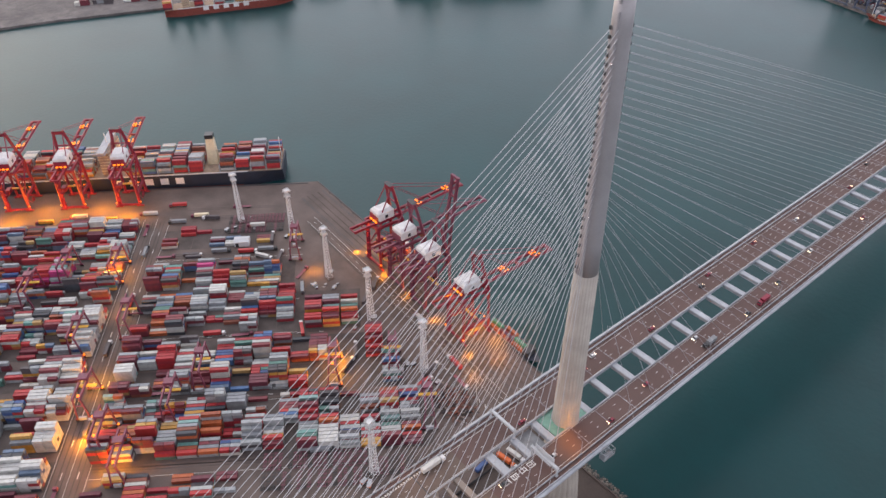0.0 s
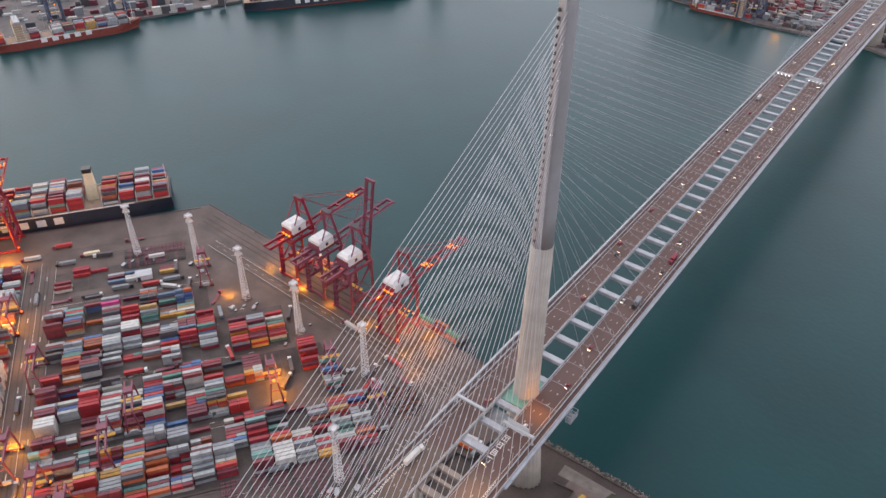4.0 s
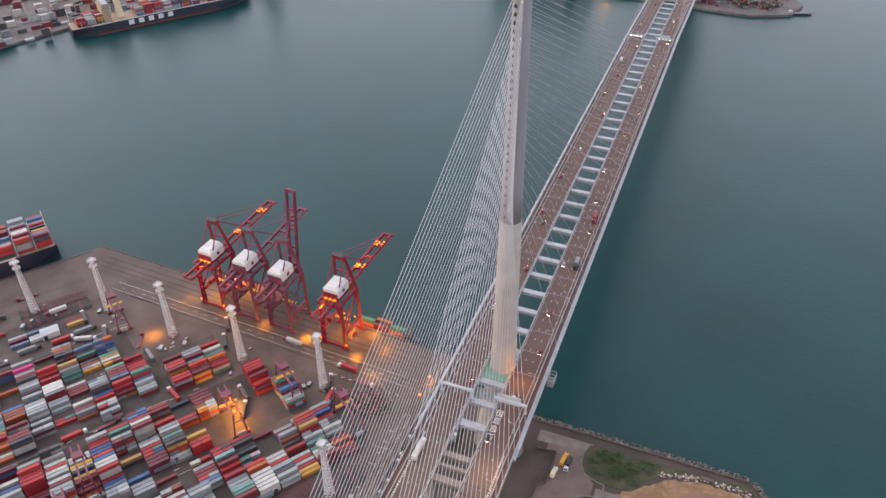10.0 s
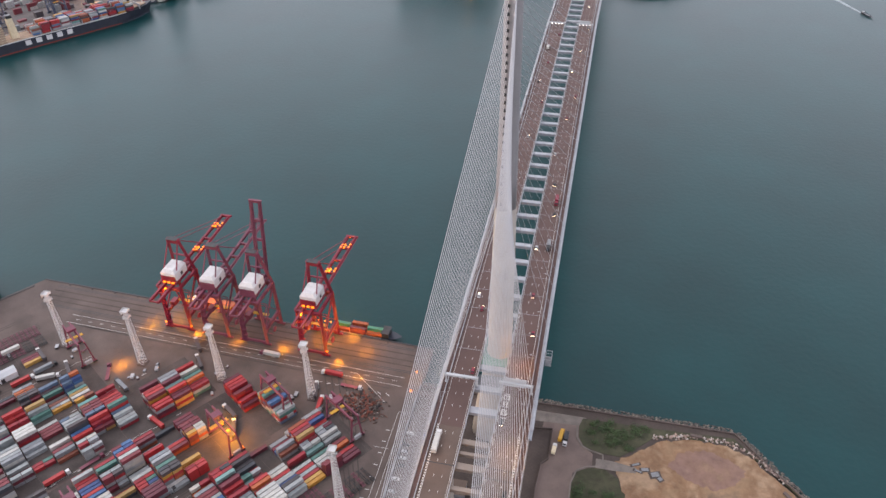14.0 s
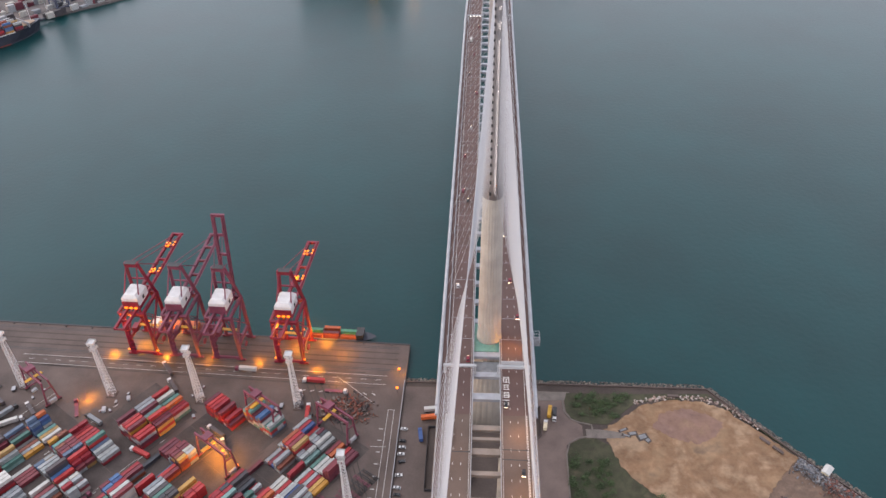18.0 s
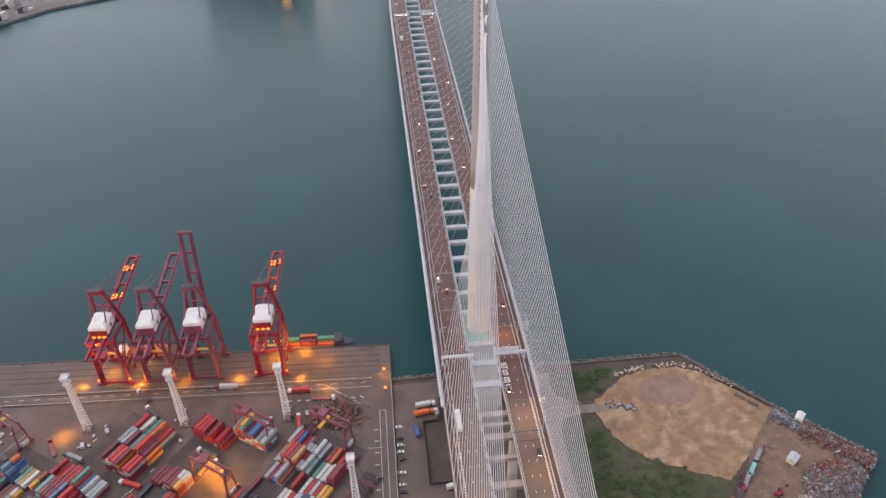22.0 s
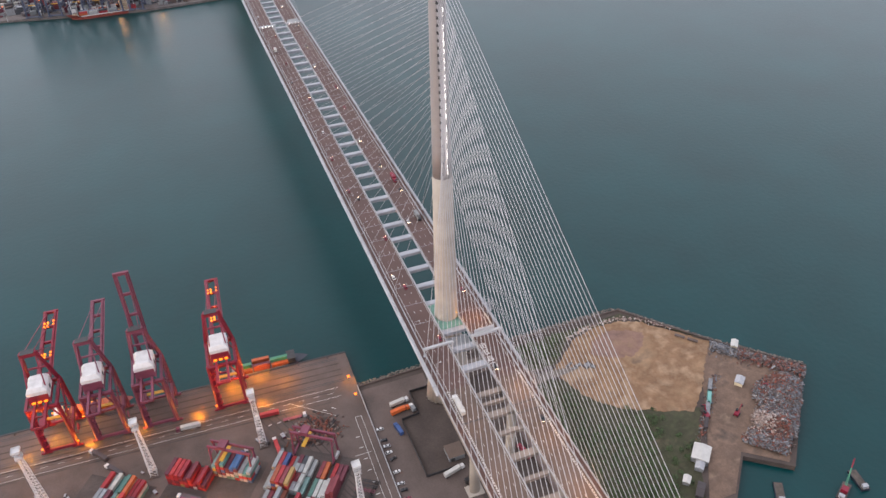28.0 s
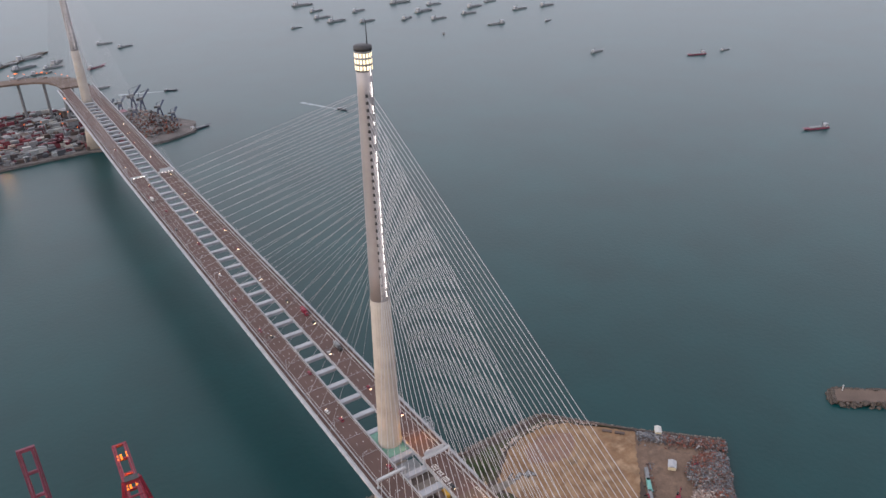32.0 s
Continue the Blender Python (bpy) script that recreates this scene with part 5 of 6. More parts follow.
def scrap_piece(x, y, kind, base=0.0):
    h = sum(q * math.exp(-((x - a) ** 2 + (y - b) ** 2) / r ** 2) for a, b, r, q in mounds) + 0.3
    k = rnd.choice((0.2, 0.3, 0.3, 0.45, 0.6, 1.0))
    heaps[kind].box(-0.9, 0.9, -0.5, 0.5, -0.3, 0.3, pose(x, y, GL + base + h * rnd.uniform(0.75, 1.0), rnd.gauss(0, 22), rnd.gauss(0, 22), rnd.uniform(0, 180)) @ Matrix.Diagonal((k * rnd.uniform(0.5, 2.0), k * rnd.uniform(0.4, 1.4), k * rnd.uniform(0.2, 1.0), 1)))


for i in range(26000):
    u, v = rnd.random(), rnd.random()
    p = (P[0] * (1 - u) + P[1] * u) * (1 - v) + (P[3] * (1 - u) + P[2] * u) * v
    x, y = p.x, p.y
    cover = sum(math.exp(-((x - a) ** 2 + (y - b) ** 2) / r ** 2) for a, b, r, q in mounds)
    if rnd.random() > (cover - 0.3) * 1.3 + 0.02:
        continue
    pale = 1.2 * math.exp(-((x - 171) ** 2 + (y + 85) ** 2) / 95)
    rust = 1.2 * math.exp(-((x - 176) ** 2 + (y + 98) ** 2) / 40) + math.exp(-((x - 204) ** 2 + (y + 60) ** 2) / 90) + 0.28
    scrap_piece(x, y, "scrap_pale" if rnd.random() < pale else "scrap_rust" if rnd.random() < rust else "scrap")
for i in range(5200):
    u = rnd.random() ** 0.9
    off = abs(rnd.gauss(0, 4.5)) + 1
    x, y = 190 + 44 * u - off * 0.72, -14 - 45 * u - off * 0.7
    scrap_piece(x, y, "scrap" if u < 0.3 or rnd.random() < 0.25 else "scrap_rust", rnd.uniform(0, 1.4))
for i in range(260):
    scrap_piece(174 - 44 * (i / 260) + rnd.gauss(0, 1.6), -42 - 42 * (i / 260) + rnd.gauss(0, 1.6), rnd.choice(("scrap_rust", "scrap")))
for k, w in (("scrap", "grey and bluish scrap metal in low mounds"), ("scrap_rust", "rust-red scrap metal along the quay edge"), ("scrap_pale", "pale broken sheet metal in a loose pile")):
    tagged(part(k + "_metal", heaps[k], k), w, "scrap heap", kind="stuff")


def shed(x0, x1, y0, y1, h, deg, wall, roof, label, px, py):
    s = thing("shed", label, "shed", pose(px, py, GL, 0, 0, deg), "sheds")
    part("wall", Build().box(x0, x1, y0, y1, 0, h), wall, s)
    part("roof", Build().rings([[(x0 - 0.3, y, h + 0.02) for y in (y0 - 0.3, y1 + 0.3)] + [(x0 - 0.3, (y0 + y1) / 2, h + 1)], [(x1 + 0.3, y, h + 0.02) for y in (y0 - 0.3, y1 + 0.3)] + [(x1 + 0.3, (y0 + y1) / 2, h + 1)]]), roof, s)
    part("door", Build().box(x0 + 1, x0 + 3.5, y0 - 0.06, y0, 0.02, h * 0.75), "dark", s)
    return s


shed(-6, 6, -4, 4, 5, YARD, "white", "steel_white", "small white workshop by a floodlight mast", -338, -12)
shed(-7, 5, -5, 5, 4.2, 45, "tank_grey", "box_white", "white corrugated warehouse shed on the scrap yard", 123.5, -94)
shed(-2.6, 2.6, -2, 2, 3, 45, "tank_grey", "box_white", "small white lean-to beside the warehouse", 104, -107)
shed(-2, 2, -5, 5, 2.6, -45, "scrap_rust", "scrap_rust", "rust-red container store by the warehouse", 107.5, -115.5)
shed(-3, 3, -2.4, 2.4, 3.4, 45, "tank_grey", "rail", "grey shed against the warehouse", 117, -101.5)
shed(-3.4, 3.4, -2.2, 2.2, 3, 48, "cream", "box_white", "small white-roofed site hut by the seawall", 202, -24)
shed(-3.6, 3.6, -2.6, 2.6, 3, 40, "cream", "rail", "small pale site office among scrap heaps", 183, -54)
for x, y, d, col in ((162.5, -50, 50, "tank_grey"), (156, -58, 52, "box_teal"), (149, -66, 52, "tank_grey"), (142, -74, 50, "scrap_rust")):
    t = thing("cargo_container", "pale shipping container used as a fence", "shipping container", pose(x, y, GL, 0, 0, d), "fence containers")
    part("body", Build().box(-6.1, 6.1, -1.22, 1.22, 0, 2.6), col, t)
    part("roof", Build().box(-6.0, 6.0, -1.15, 1.15, 2.61, 2.66), col, t)
for x, y, d in ((164, -76, 30), (198, -68, 140), (145, -70, 80)):
    e = thing("excavator", "red excavator on the scrap yard", "excavator", pose(x, y, GL + 0.15, 0, 0, d), "excavators")
    for s in (-1.3, 1.3):
        part("track", Build().box(-2.2, 2.2, s - 0.35, s + 0.35, 0, 1.0), "dark", e)
    part("body", Build().box(-2.4, 1.4, -1.4, 1.4, 1.05, 2.6), "red", e)
    part("cab", Build().box(0, 1.6, 0.2, 1.4, 2.6, 4.0), "glass", e)
    part("boom", Build().beam((1.2, -0.3, 2), (4.5, -0.3, 6), 0.6), "red", e)
    part("stick", Build().beam((4.5, -0.3, 6), (7, -0.3, 3), 0.45), "red", e)
    part("grapple", Build().box(6.4, 7.6, -0.9, 0.3, 1.8, 3), "dark", e)

# seawall: a rubble slope under a low wall
rock = Build()
shore = [(-56.5, 40), (37.5, 41.5), (145.5, 41), (189.5, -11), (235, -57)]
rnd = random.Random(11)
for (x0, y0), (x1, y1) in zip(shore, shore[1:]):
    d = Vector((x1 - x0, y1 - y0))
    n = Vector((-d.y, d.x)).normalized()
    for i in range(int(d.length * 4.5)):
        s, o = rnd.random(), rnd.random()
        x, y = x0 + d.x * s + n.x * o * 6.5, y0 + d.y * s + n.y * o * 6.5
        z = 3.4 * (1 - o) - 0.3
        q = rnd.uniform(0.5, 1.1)
        pts = [Vector(p) * q * rnd.uniform(0.75, 1.25) for p in ((1, 0, 0), (0, 1, 0), (-1, 0, 0), (0, -1, 0))]
        rock.add([(x + p.x, y + p.y, z + p.z) for p in pts] + [(x, y, z + q * 0.8), (x, y, z - q)], [(0, 1, 4), (1, 2, 4), (2, 3, 4), (3, 0, 4), (1, 0, 5), (2, 1, 5), (3, 2, 5), (0, 3, 5)])
tagged(part("seawall_rocks", rock, "rock"), "grey-brown boulders of a sloping seawall", "rocks", kind="stuff")
wall = Build()
for (x0, y0), (x1, y1) in zip(shore, shore[1:]):
    wall.beam((x0, y0 - 1.2, GL + 0.5), (x1, y1 - 1.2, GL + 0.5), 0.7, 1.2)
structure("wall", wall, "apron", "low pale concrete wave wall", "wave wall")

# scrub of many small leaves
leaf = Build()
rnd = random.Random(21)
spots = [(rnd.uniform(60, 98), rnd.uniform(-118, -58)) for _ in range(80)] + [(rnd.uniform(56, 100), rnd.uniform(14, 33)) for _ in range(60)] + [(rnd.uniform(50, 74), rnd.uniform(-60, -18)) for _ in range(55)] + [(rnd.uniform(70, 125), rnd.uniform(-110, -45)) for _ in range(70)] + [(rnd.uniform(50, 95), rnd.uniform(-200, -90)) for _ in range(70)]
for cx, cy in spots:
    if cy > 0 and cy < 24 - (cx - 84) * -1.0 and cx > 84:
        continue
    r = rnd.uniform(1.2, 3.2)
    for k in range(70):
        x, y, z = cx + rnd.gauss(0, r * 0.5), cy + rnd.gauss(0, r * 0.5), GL + 0.2 + abs(rnd.gauss(0, r * 0.35))
        a, b, q = rnd.uniform(0, 6.28), rnd.uniform(-0.9, 0.9), rnd.uniform(0.25, 0.6)
        dx, dy, dz = math.cos(a) * q, math.sin(a) * q, b * q
        leaf.add([(x - dx, y - dy, z - dz), (x - dy * 0.6, y + dx * 0.6, z), (x + dx, y + dy, z + dz), (x + dy * 0.6, y - dx * 0.6, z)], [(0, 1, 2, 3)])
shrub = part("scrub", leaf, "leaf")
tagged(shrub, "dark green scrub and low bushes on waste ground", "shrubs", kind="stuff")

# the lot lies a little further east and south than its own grid
for ob in scene.objects:
    if ob not in before_land and ob.parent is None:
        ob.matrix_basis = Matrix.Translation((3.5, -4.0, 0)) @ ob.matrix_basis

# ---- lorry park under the bridge ----
structure("lorry_park", Build().slab([(-52.5, 31), (-8, 31), (-8, -200), (-52.5, -200)], GL, GL + 0.06), "apron", "grey asphalt lorry park", "car park")
structure("walled_plot", Build().slab([(-22.5, 17), (-8, 17), (-8, -51), (-34, -51), (-34.6, -4), (-22.5, -3)], GL + 0.06, GL + 0.14), "dirt", "dark raked earth in a fenced plot", "earth")
plot = [(-8, 17), (-22.5, 17), (-22.5, -3), (-34.6, -4), (-34, -51), (-10, -51)]
fence = thing("plot_fence", "low dark fence round an earth plot", "fence")
for (x0, y0), (x1, y1) in zip(plot, plot[1:]):
    part("fence_panel", Build().beam((x0, y0, GL + 1.2), (x1, y1, GL + 1.2), 0.2, 2.2), "dark", fence)
shed(-5, 5, -5, 5, 4, 0, "tank_grey", "worn_road", "grey-brown flat-roofed pump house beside the fenced plot", -12.5, -41)
park = random.Random(3)
hues = ["w", "k", "s", "w", "k", "w", "s", "k", "r", "w", "k"]
for i, y in enumerate((-5.8, -15.2, -20.2, -25.3, -30.9, -40.8, -49.6, -54.5, -61, -66, -74)):
    hue = {"w": "white", "k": "black", "s": "silver", "r": "red"}[hues[i]]
    car(hue, hue + " car parked along the yard wall", pose(-49.6 + park.uniform(-0.6, 0.6), y, GL + 0.065, 0, 0, park.choice((5, 20, 170))), "parked cars", False)
truck("white", "box_white", "white box lorry parked under the bridge", pose(-33.2, 10, GL + 0.065, 0, 0, 8), 10, "parked lorries")
truck("orange", "orange", "orange lorry parked under the bridge", pose(-34.7, 3.2, GL + 0.065, 0, 0, 8), 10, "parked lorries")
truck("blue", "blue", "blue van-bodied lorry parked beside the plot", pose(-38.8, -12.5, GL + 0.065, 0, 0, 100), 7, "parked lorries")
truck("white", "box_white", "long white trailer parked by the plot", pose(-19, -54, GL + 0.065, 0, 0, 14), 11, "parked lorries")
truck("white", "tank_grey", "grey van parked beside the plot fence", pose(-24.9, 1, GL + 0.065, 0, 0, 98), 3.5, "parked lorries")
truck("white", "black", "dark lorry with a white cab parked by the plot", pose(-10, -63, GL + 0.065, 0, 0, 10), 9, "parked lorries")
truck("red", "red", "red lorry parked under the bridge", pose(27.8, -58, GL + 0.135, 0, 0, 100), 9, "parked lorries")
truck("yellow", "yellow", "yellow lorry parked on the access road", pose(43, 9.7, GL + 0.105, 0, 0, 82), 6.5, "parked lorries")
truck("white", "black", "white-cabbed dark lorry parked on the access road", pose(46.5, 10.3, GL + 0.105, 0, 0, -96), 6.5, "parked lorries")
truck("white", "cream", "small cream lorry beside the yard wall", pose(39.8, -1.7, GL + 0.105, 0, 0, 84), 4.5, "parked lorries")
wl_ = Build()
wl_.beam((-53.4, 35, GROUND + 0.9), (-53.4, -300, GROUND + 0.9), 0.35, 2.0)
structure("boundary_wall", wl_, "rail", "grey boundary wall of the container yard", "wall")

# piers under the back span
for y in (-70, -140, -210, -290):
    for s in (-1, 1):
        p = thing("bridge_pier", "beige concrete pier under the bridge deck", "pier", pose(s * 11, y, GL), "bridge piers")
        part("column", Build().rings([ring_at(0, 3.2, 2.6, 20), ring_at(level(y) - 3.9 - GL, 2.6, 2.2, 20)]), "concrete", p, smooth=True)
        part("footing", Build().box(-5, 5, -4, 4, 0, 0.8), "concrete", p)

# breakwater and floating cranes in the basin
pier_line = [(347, -82), (350, -77), (356, -73), (361, -73), (900, -520), (888, -534)]
structure("breakwater", Build().slab(pier_line, -6, 3.2), "worn_road", "level brown-grey top of a breakwater with a rounded end", "breakwater")
armour = Build()
rnd = random.Random(44)
for (x0, y0), (x1, y1) in zip(pier_line[3:] + pier_line[:3], pier_line[4:] + pier_line[:4]):
    if x0 > 850 and x1 > 850:
        continue
    d = Vector((x1 - x0, y1 - y0))
    n = Vector((-d.y, d.x)).normalized()
    for i in range(int(d.length * (1.6 if d.length > 20 else 5))):
        u, o, q = rnd.random(), rnd.uniform(-0.5, 4.0), rnd.uniform(0.7, 1.5)
        armour.box(-1, 1, -0.8, 0.8, -0.7, 0.7, pose(x0 + d.x * u + n.x * o, y0 + d.y * u + n.y * o, 2.9 - 0.75 * max(o, 0), rnd.uniform(-40, 40), rnd.uniform(-40, 40), rnd.uniform(0, 180)) @ Matrix.Scale(q, 4))
tagged(part("armour_rocks", armour, "stone"), "dark tumbled boulders along the breakwater's edge", "rocks", kind="stuff")
beacon = thing("beacon", "small white beacon post on the breakwater's end", "beacon", pose(362, -77, 3.2))
part("post", Build().tube((0, 0, 0), (0, 0, 4), 0.5, 0.35), "white", beacon)
part("lantern", Build().tube((0, 0, 4), (0, 0, 5), 0.6), "silver", beacon)
for x, y, d in ((155, -136, 60), (190, -149, 30), (204, -146, 80)):
    b = thing("work_barge", "grey work barge moored in the basin", "barge", pose(x, y, 0, 0, 0, d), "work barges")
    part("hull", Build().box(-7, 7, -2.6, 2.6, -1, 1.6), "hull", b)
    part("deck", Build().box(-6.8, 6.8, -2.4, 2.4, 1.6, 1.75), "stone", b)
    part("wheelhouse", Build().box(-6.4, -4.2, -1.6, 1.6, 1.75, 3.8), "rail", b)
    if x == 190:
        for k in (-0.5, 0.5):
            part("jib", Build().beam((0, k, 2), (13, 2, 15), 0.35), "green_paint", b, "green crane jib")
        part("jib_tip", Build().beam((10, 1.55, 12), (14, 2.15, 16), 0.7), "red", b, "red jib tip")
        part("crane_body", Build().box(-2, 2, -1.8, 1.8, 1.75, 4.6), "red", b)

# ---- the far shore ----
before_far = set(scene.objects)
far_outline = [(-1040, -120), (-1000, 20), (-895, 290), (-800, 555), (-690, 725), (-540, 900), (-370, 1000), (-140, 946), (0, 955), (40, 938), (110, 940), (165, 975), (180, 1035), (150, 1100), (120, 1190), (60, 1230), (-100, 1300), (-400, 1500), (-1000, 1900), (-2200, 1900), (-2600, -400), (-1300, -400)]
structure("ground_3", Build().slab(far_outline, -6, 3.4), "far_dirt", "distant container terminal ground across the channel", "ground")
rnd = random.Random(31)
mass2 = {k: Build() for k in ("maroon", "grey", "dark", "pale")}
for blockrow in range(11):
    for k in range(170):
        side = rnd.random() < 0.5
        if side:
            t_, d_ = rnd.uniform(0, 1), 70 + blockrow * 38
            x, y = -990 + 480 * t_ - d_ * 0.85, 20 + 850 * t_ + d_ * 0.53
            deg = 61
        else:
            x, y, deg = -480 + rnd.uniform(0, 455), 985 + blockrow * 28, 2
            y += 40 if x < -250 else 0
        a = round(rnd.uniform(-3, 3)) * 0.1
        hh = rnd.randint(1, 4) * 2.6
        mass2[rnd.choice(("maroon", "grey", "dark", "pale"))].box(-6.1, 6.1, -rnd.choice((1.2, 3.6, 6.0)), 1.2, 0.02, hh, pose(x, y, 3.4, 0, 0, deg))
for k, b_ in mass2.items():
    tagged(part("far_" + k + "_stacks", b_, "paint_" + k), "distant stacks of " + WORDS[k] + " containers across the channel", "shipping containers", kind="stuff")
for x in (-300, -268, -236, -208, -180, -150):
    ship_to_shore(pose(x, 974 - (x + 140) * 0.235, 3.4, 0, 0, 167), 72, "far_blue", "distant slate-blue quay crane with its boom raised", False)
for x, y, d in ((-820, 585, 62), (-770, 660, 58), (-905, 330, 69), (-935, 250, 69), (-650, 800, 50)):
    ship_to_shore(pose(x, y, 3.4, 0, 0, d), 70, "far_blue", "distant slate-blue quay crane across the channel with its boom raised", False)
container_ship(pose(-724, 590, 0, 0, 0, 57), 260, 36, 13, "hull", "distant dark-hulled container ship moored across the channel", ((-80, "bridge"), (-60, "funnel")), 8, 5)
container_ship(pose(-890, 240, 0, 0, 0, 69), 180, 28, 10, "hull_red", "distant red and blue feeder ship moored across the channel", ((-60, "bridge"),), 9, 4)
container_ship(pose(-205, 962, 0, 0, 0, 180), 90, 15, 4, "hull_red", "small coaster moored across the channel", ((-30, "bridge"),), 10, 2)

# lamp posts of the far terminal
for i in range(44):
    if i % 2:
        x, y = -430 + rnd.uniform(0, 440), rnd.uniform(985, 1160)
    else:
        t_, d_ = rnd.random(), rnd.uniform(20, 260)
        x, y = -990 + 480 * t_ - d_ * 0.85, 20 + 850 * t_ + d_ * 0.53
    p = thing("yard_lamp", "distant lit lamp post of the terminal", "lamp post", pose(x, y, 3.4), "far lamp posts")
    part("pole", Build().beam((0, 0, 0), (0, 0, 22), 0.5), "rail", p)
    part("head", Build().box(-0.6, 0.6, -0.6, 0.6, 22, 22.7), "sodium", p, "glowing lamp head")

# buildings, masts and heaps beyond the far tower
for i in range(46):
    x, y = rnd.uniform(-420, 120), rnd.uniform(1100, 1240)
    if x > 60 and y > 1180:
        continue
    w, d, h = rnd.uniform(8, 24), rnd.uniform(8, 18), rnd.uniform(4, 14)
    b = thing("depot_building", "low distant depot building on the far shore", "building", pose(x, y, 3.4, 0, 0, rnd.uniform(-10, 30)), "depot buildings")
    part("wall", Build().box(-w / 2, w / 2, -d / 2, d / 2, 0, h), rnd.choice(("apron", "cream", "rail", "tank_grey")), b)
    part("roof", Build().box(-w / 2 - 0.3, w / 2 + 0.3, -d / 2 - 0.3, d / 2 + 0.3, h, h + 0.4), rnd.choice(("rail", "maroon", "tank_grey", "apron")), b)
far_heaps = {k: Build() for k in ("scrap_rust", "tank_grey", "scrap_pale")}
centres = [(rnd.uniform(70, 150), rnd.uniform(975, 1150), rnd.uniform(5, 12)) for _ in range(26)]
for i in range(2600):
    cx, cy, r = rnd.choice(centres)
    x, y = cx + rnd.gauss(0, r * 0.6), cy + rnd.gauss(0, r * 0.6)
    if not (35 < x < 165 - max(0, (y - 1060) * 0.4) and 950 + max(0, x - 110) * 0.6 < y < 1180):
        continue
    kind = rnd.choice(("scrap_rust", "scrap_rust", "tank_grey")) if cx < 130 else rnd.choice(("tank_grey", "scrap_rust"))
    if cy > 1100:
        kind = rnd.choice(("tank_grey", "tank_grey", "scrap_rust", "scrap_pale"))
    far_heaps[kind].box(-1.8, 1.8, -1, 1, -0.8, 0.8, pose(x, y, 3.4 + abs(rnd.gauss(0, r * 0.45)), rnd.uniform(-50, 50), rnd.uniform(-50, 50), rnd.uniform(0, 180)))
for k, b_ in far_heaps.items():
    tagged(part("far_heap", b_, k), "distant heaps of scrap and machinery on the cape", "scrap heap", kind="stuff")
# small sheds, boxes and plant crowding the far shore
crowd = {k: Build() for k in ("paint_maroon", "paint_grey", "tank_grey", "paint_dark", "apron")}
for i in range(2600):
    x, y = rnd.uniform(-420, 60), rnd.uniform(962, 1290)
    if y < 962 + max(0, -140 - x) * 0.24 or abs((x * 0.9 + y * 0.25) % 62) < 6 or abs(y % 71) < 7:
        continue
    w, d, h = rnd.uniform(2, 7), rnd.uniform(1.4, 5), rnd.choice((2.5, 2.6, 3, 5.2, 5.2, 7.8))
    crowd[rnd.choice(list(crowd))].box(-w, w, -d, d, 0.02, h, pose(x, y, 3.4, 0, 0, rnd.choice((2, 2, 92, 30))))
for k, b_ in crowd.items():
    tagged(part("far_clutter", b_, k), "distant boxes, plant and small sheds crowding the far shore", "depot clutter", kind="stuff")
# the road leaves the bridge on a curved viaduct
via = [(15, 1108, 72), (13, 1150, 71), (2, 1195, 70), (-22, 1232, 69), (-60, 1254, 68), (-130, 1268, 67), (-240, 1280, 66), (-420, 1320, 64)]
vb = Build()
for (x0, y0, z0), (x1, y1, z1) in zip(via, via[1:]):
    vb.beam((x0, y0, z0), (x1, y1, z1), 44, 3)
structure("viaduct", vb, "worn_road", "distant curved road viaduct beyond the far tower", "viaduct")
for x, y, z in via[1:]:
    p = thing("viaduct_pier", "beige concrete pier under the distant viaduct", "pier", pose(x, y, 3.4), "viaduct piers")
    part("column", Build().rings([ring_at(0, 2.6, 2.2, 12), ring_at(z - 5, 2.2, 1.8, 12)]), "tank_grey", p)
    part("crosshead", Build().box(-14, 14, -2, 2, z - 7, z - 4.95), "tank_grey", p)
for (x0, y0, z0), (x1, y1, z1) in zip(via[1:], via[2:]):
    for u in (0.15, 0.65):
        p = thing("road_lamp", "distant lit road lamp on the viaduct", "street lamp", pose(x0 + (x1 - x0) * u, y0 + (y1 - y0) * u, z0 + (z1 - z0) * u + 1.5), "viaduct lamps")
        part("pole", Build().beam((0, 0, 0), (0, 0, 10), 0.4), "rail", p)
        part("head", Build().box(-0.7, 0.7, -0.7, 0.7, 10, 10.7), "sodium", p, "glowing lamp head")
for x, y in ((-17, 985), (-60, 1262), (-58, 1259), (-100, 1270), (-20, 1236)):
    p = thing("road_lamp", "bright orange road lamp by the far tower", "street lamp", pose(x, y, 71.5), "viaduct lamps")
    part("pole", Build().beam((0, 0, 0), (0, 0, 9), 0.4), "rail", p)
    part("head", Build().box(-1.6, 1.6, -0.8, 0.8, 9, 9.8), "sodium", p, "glowing lamp head")
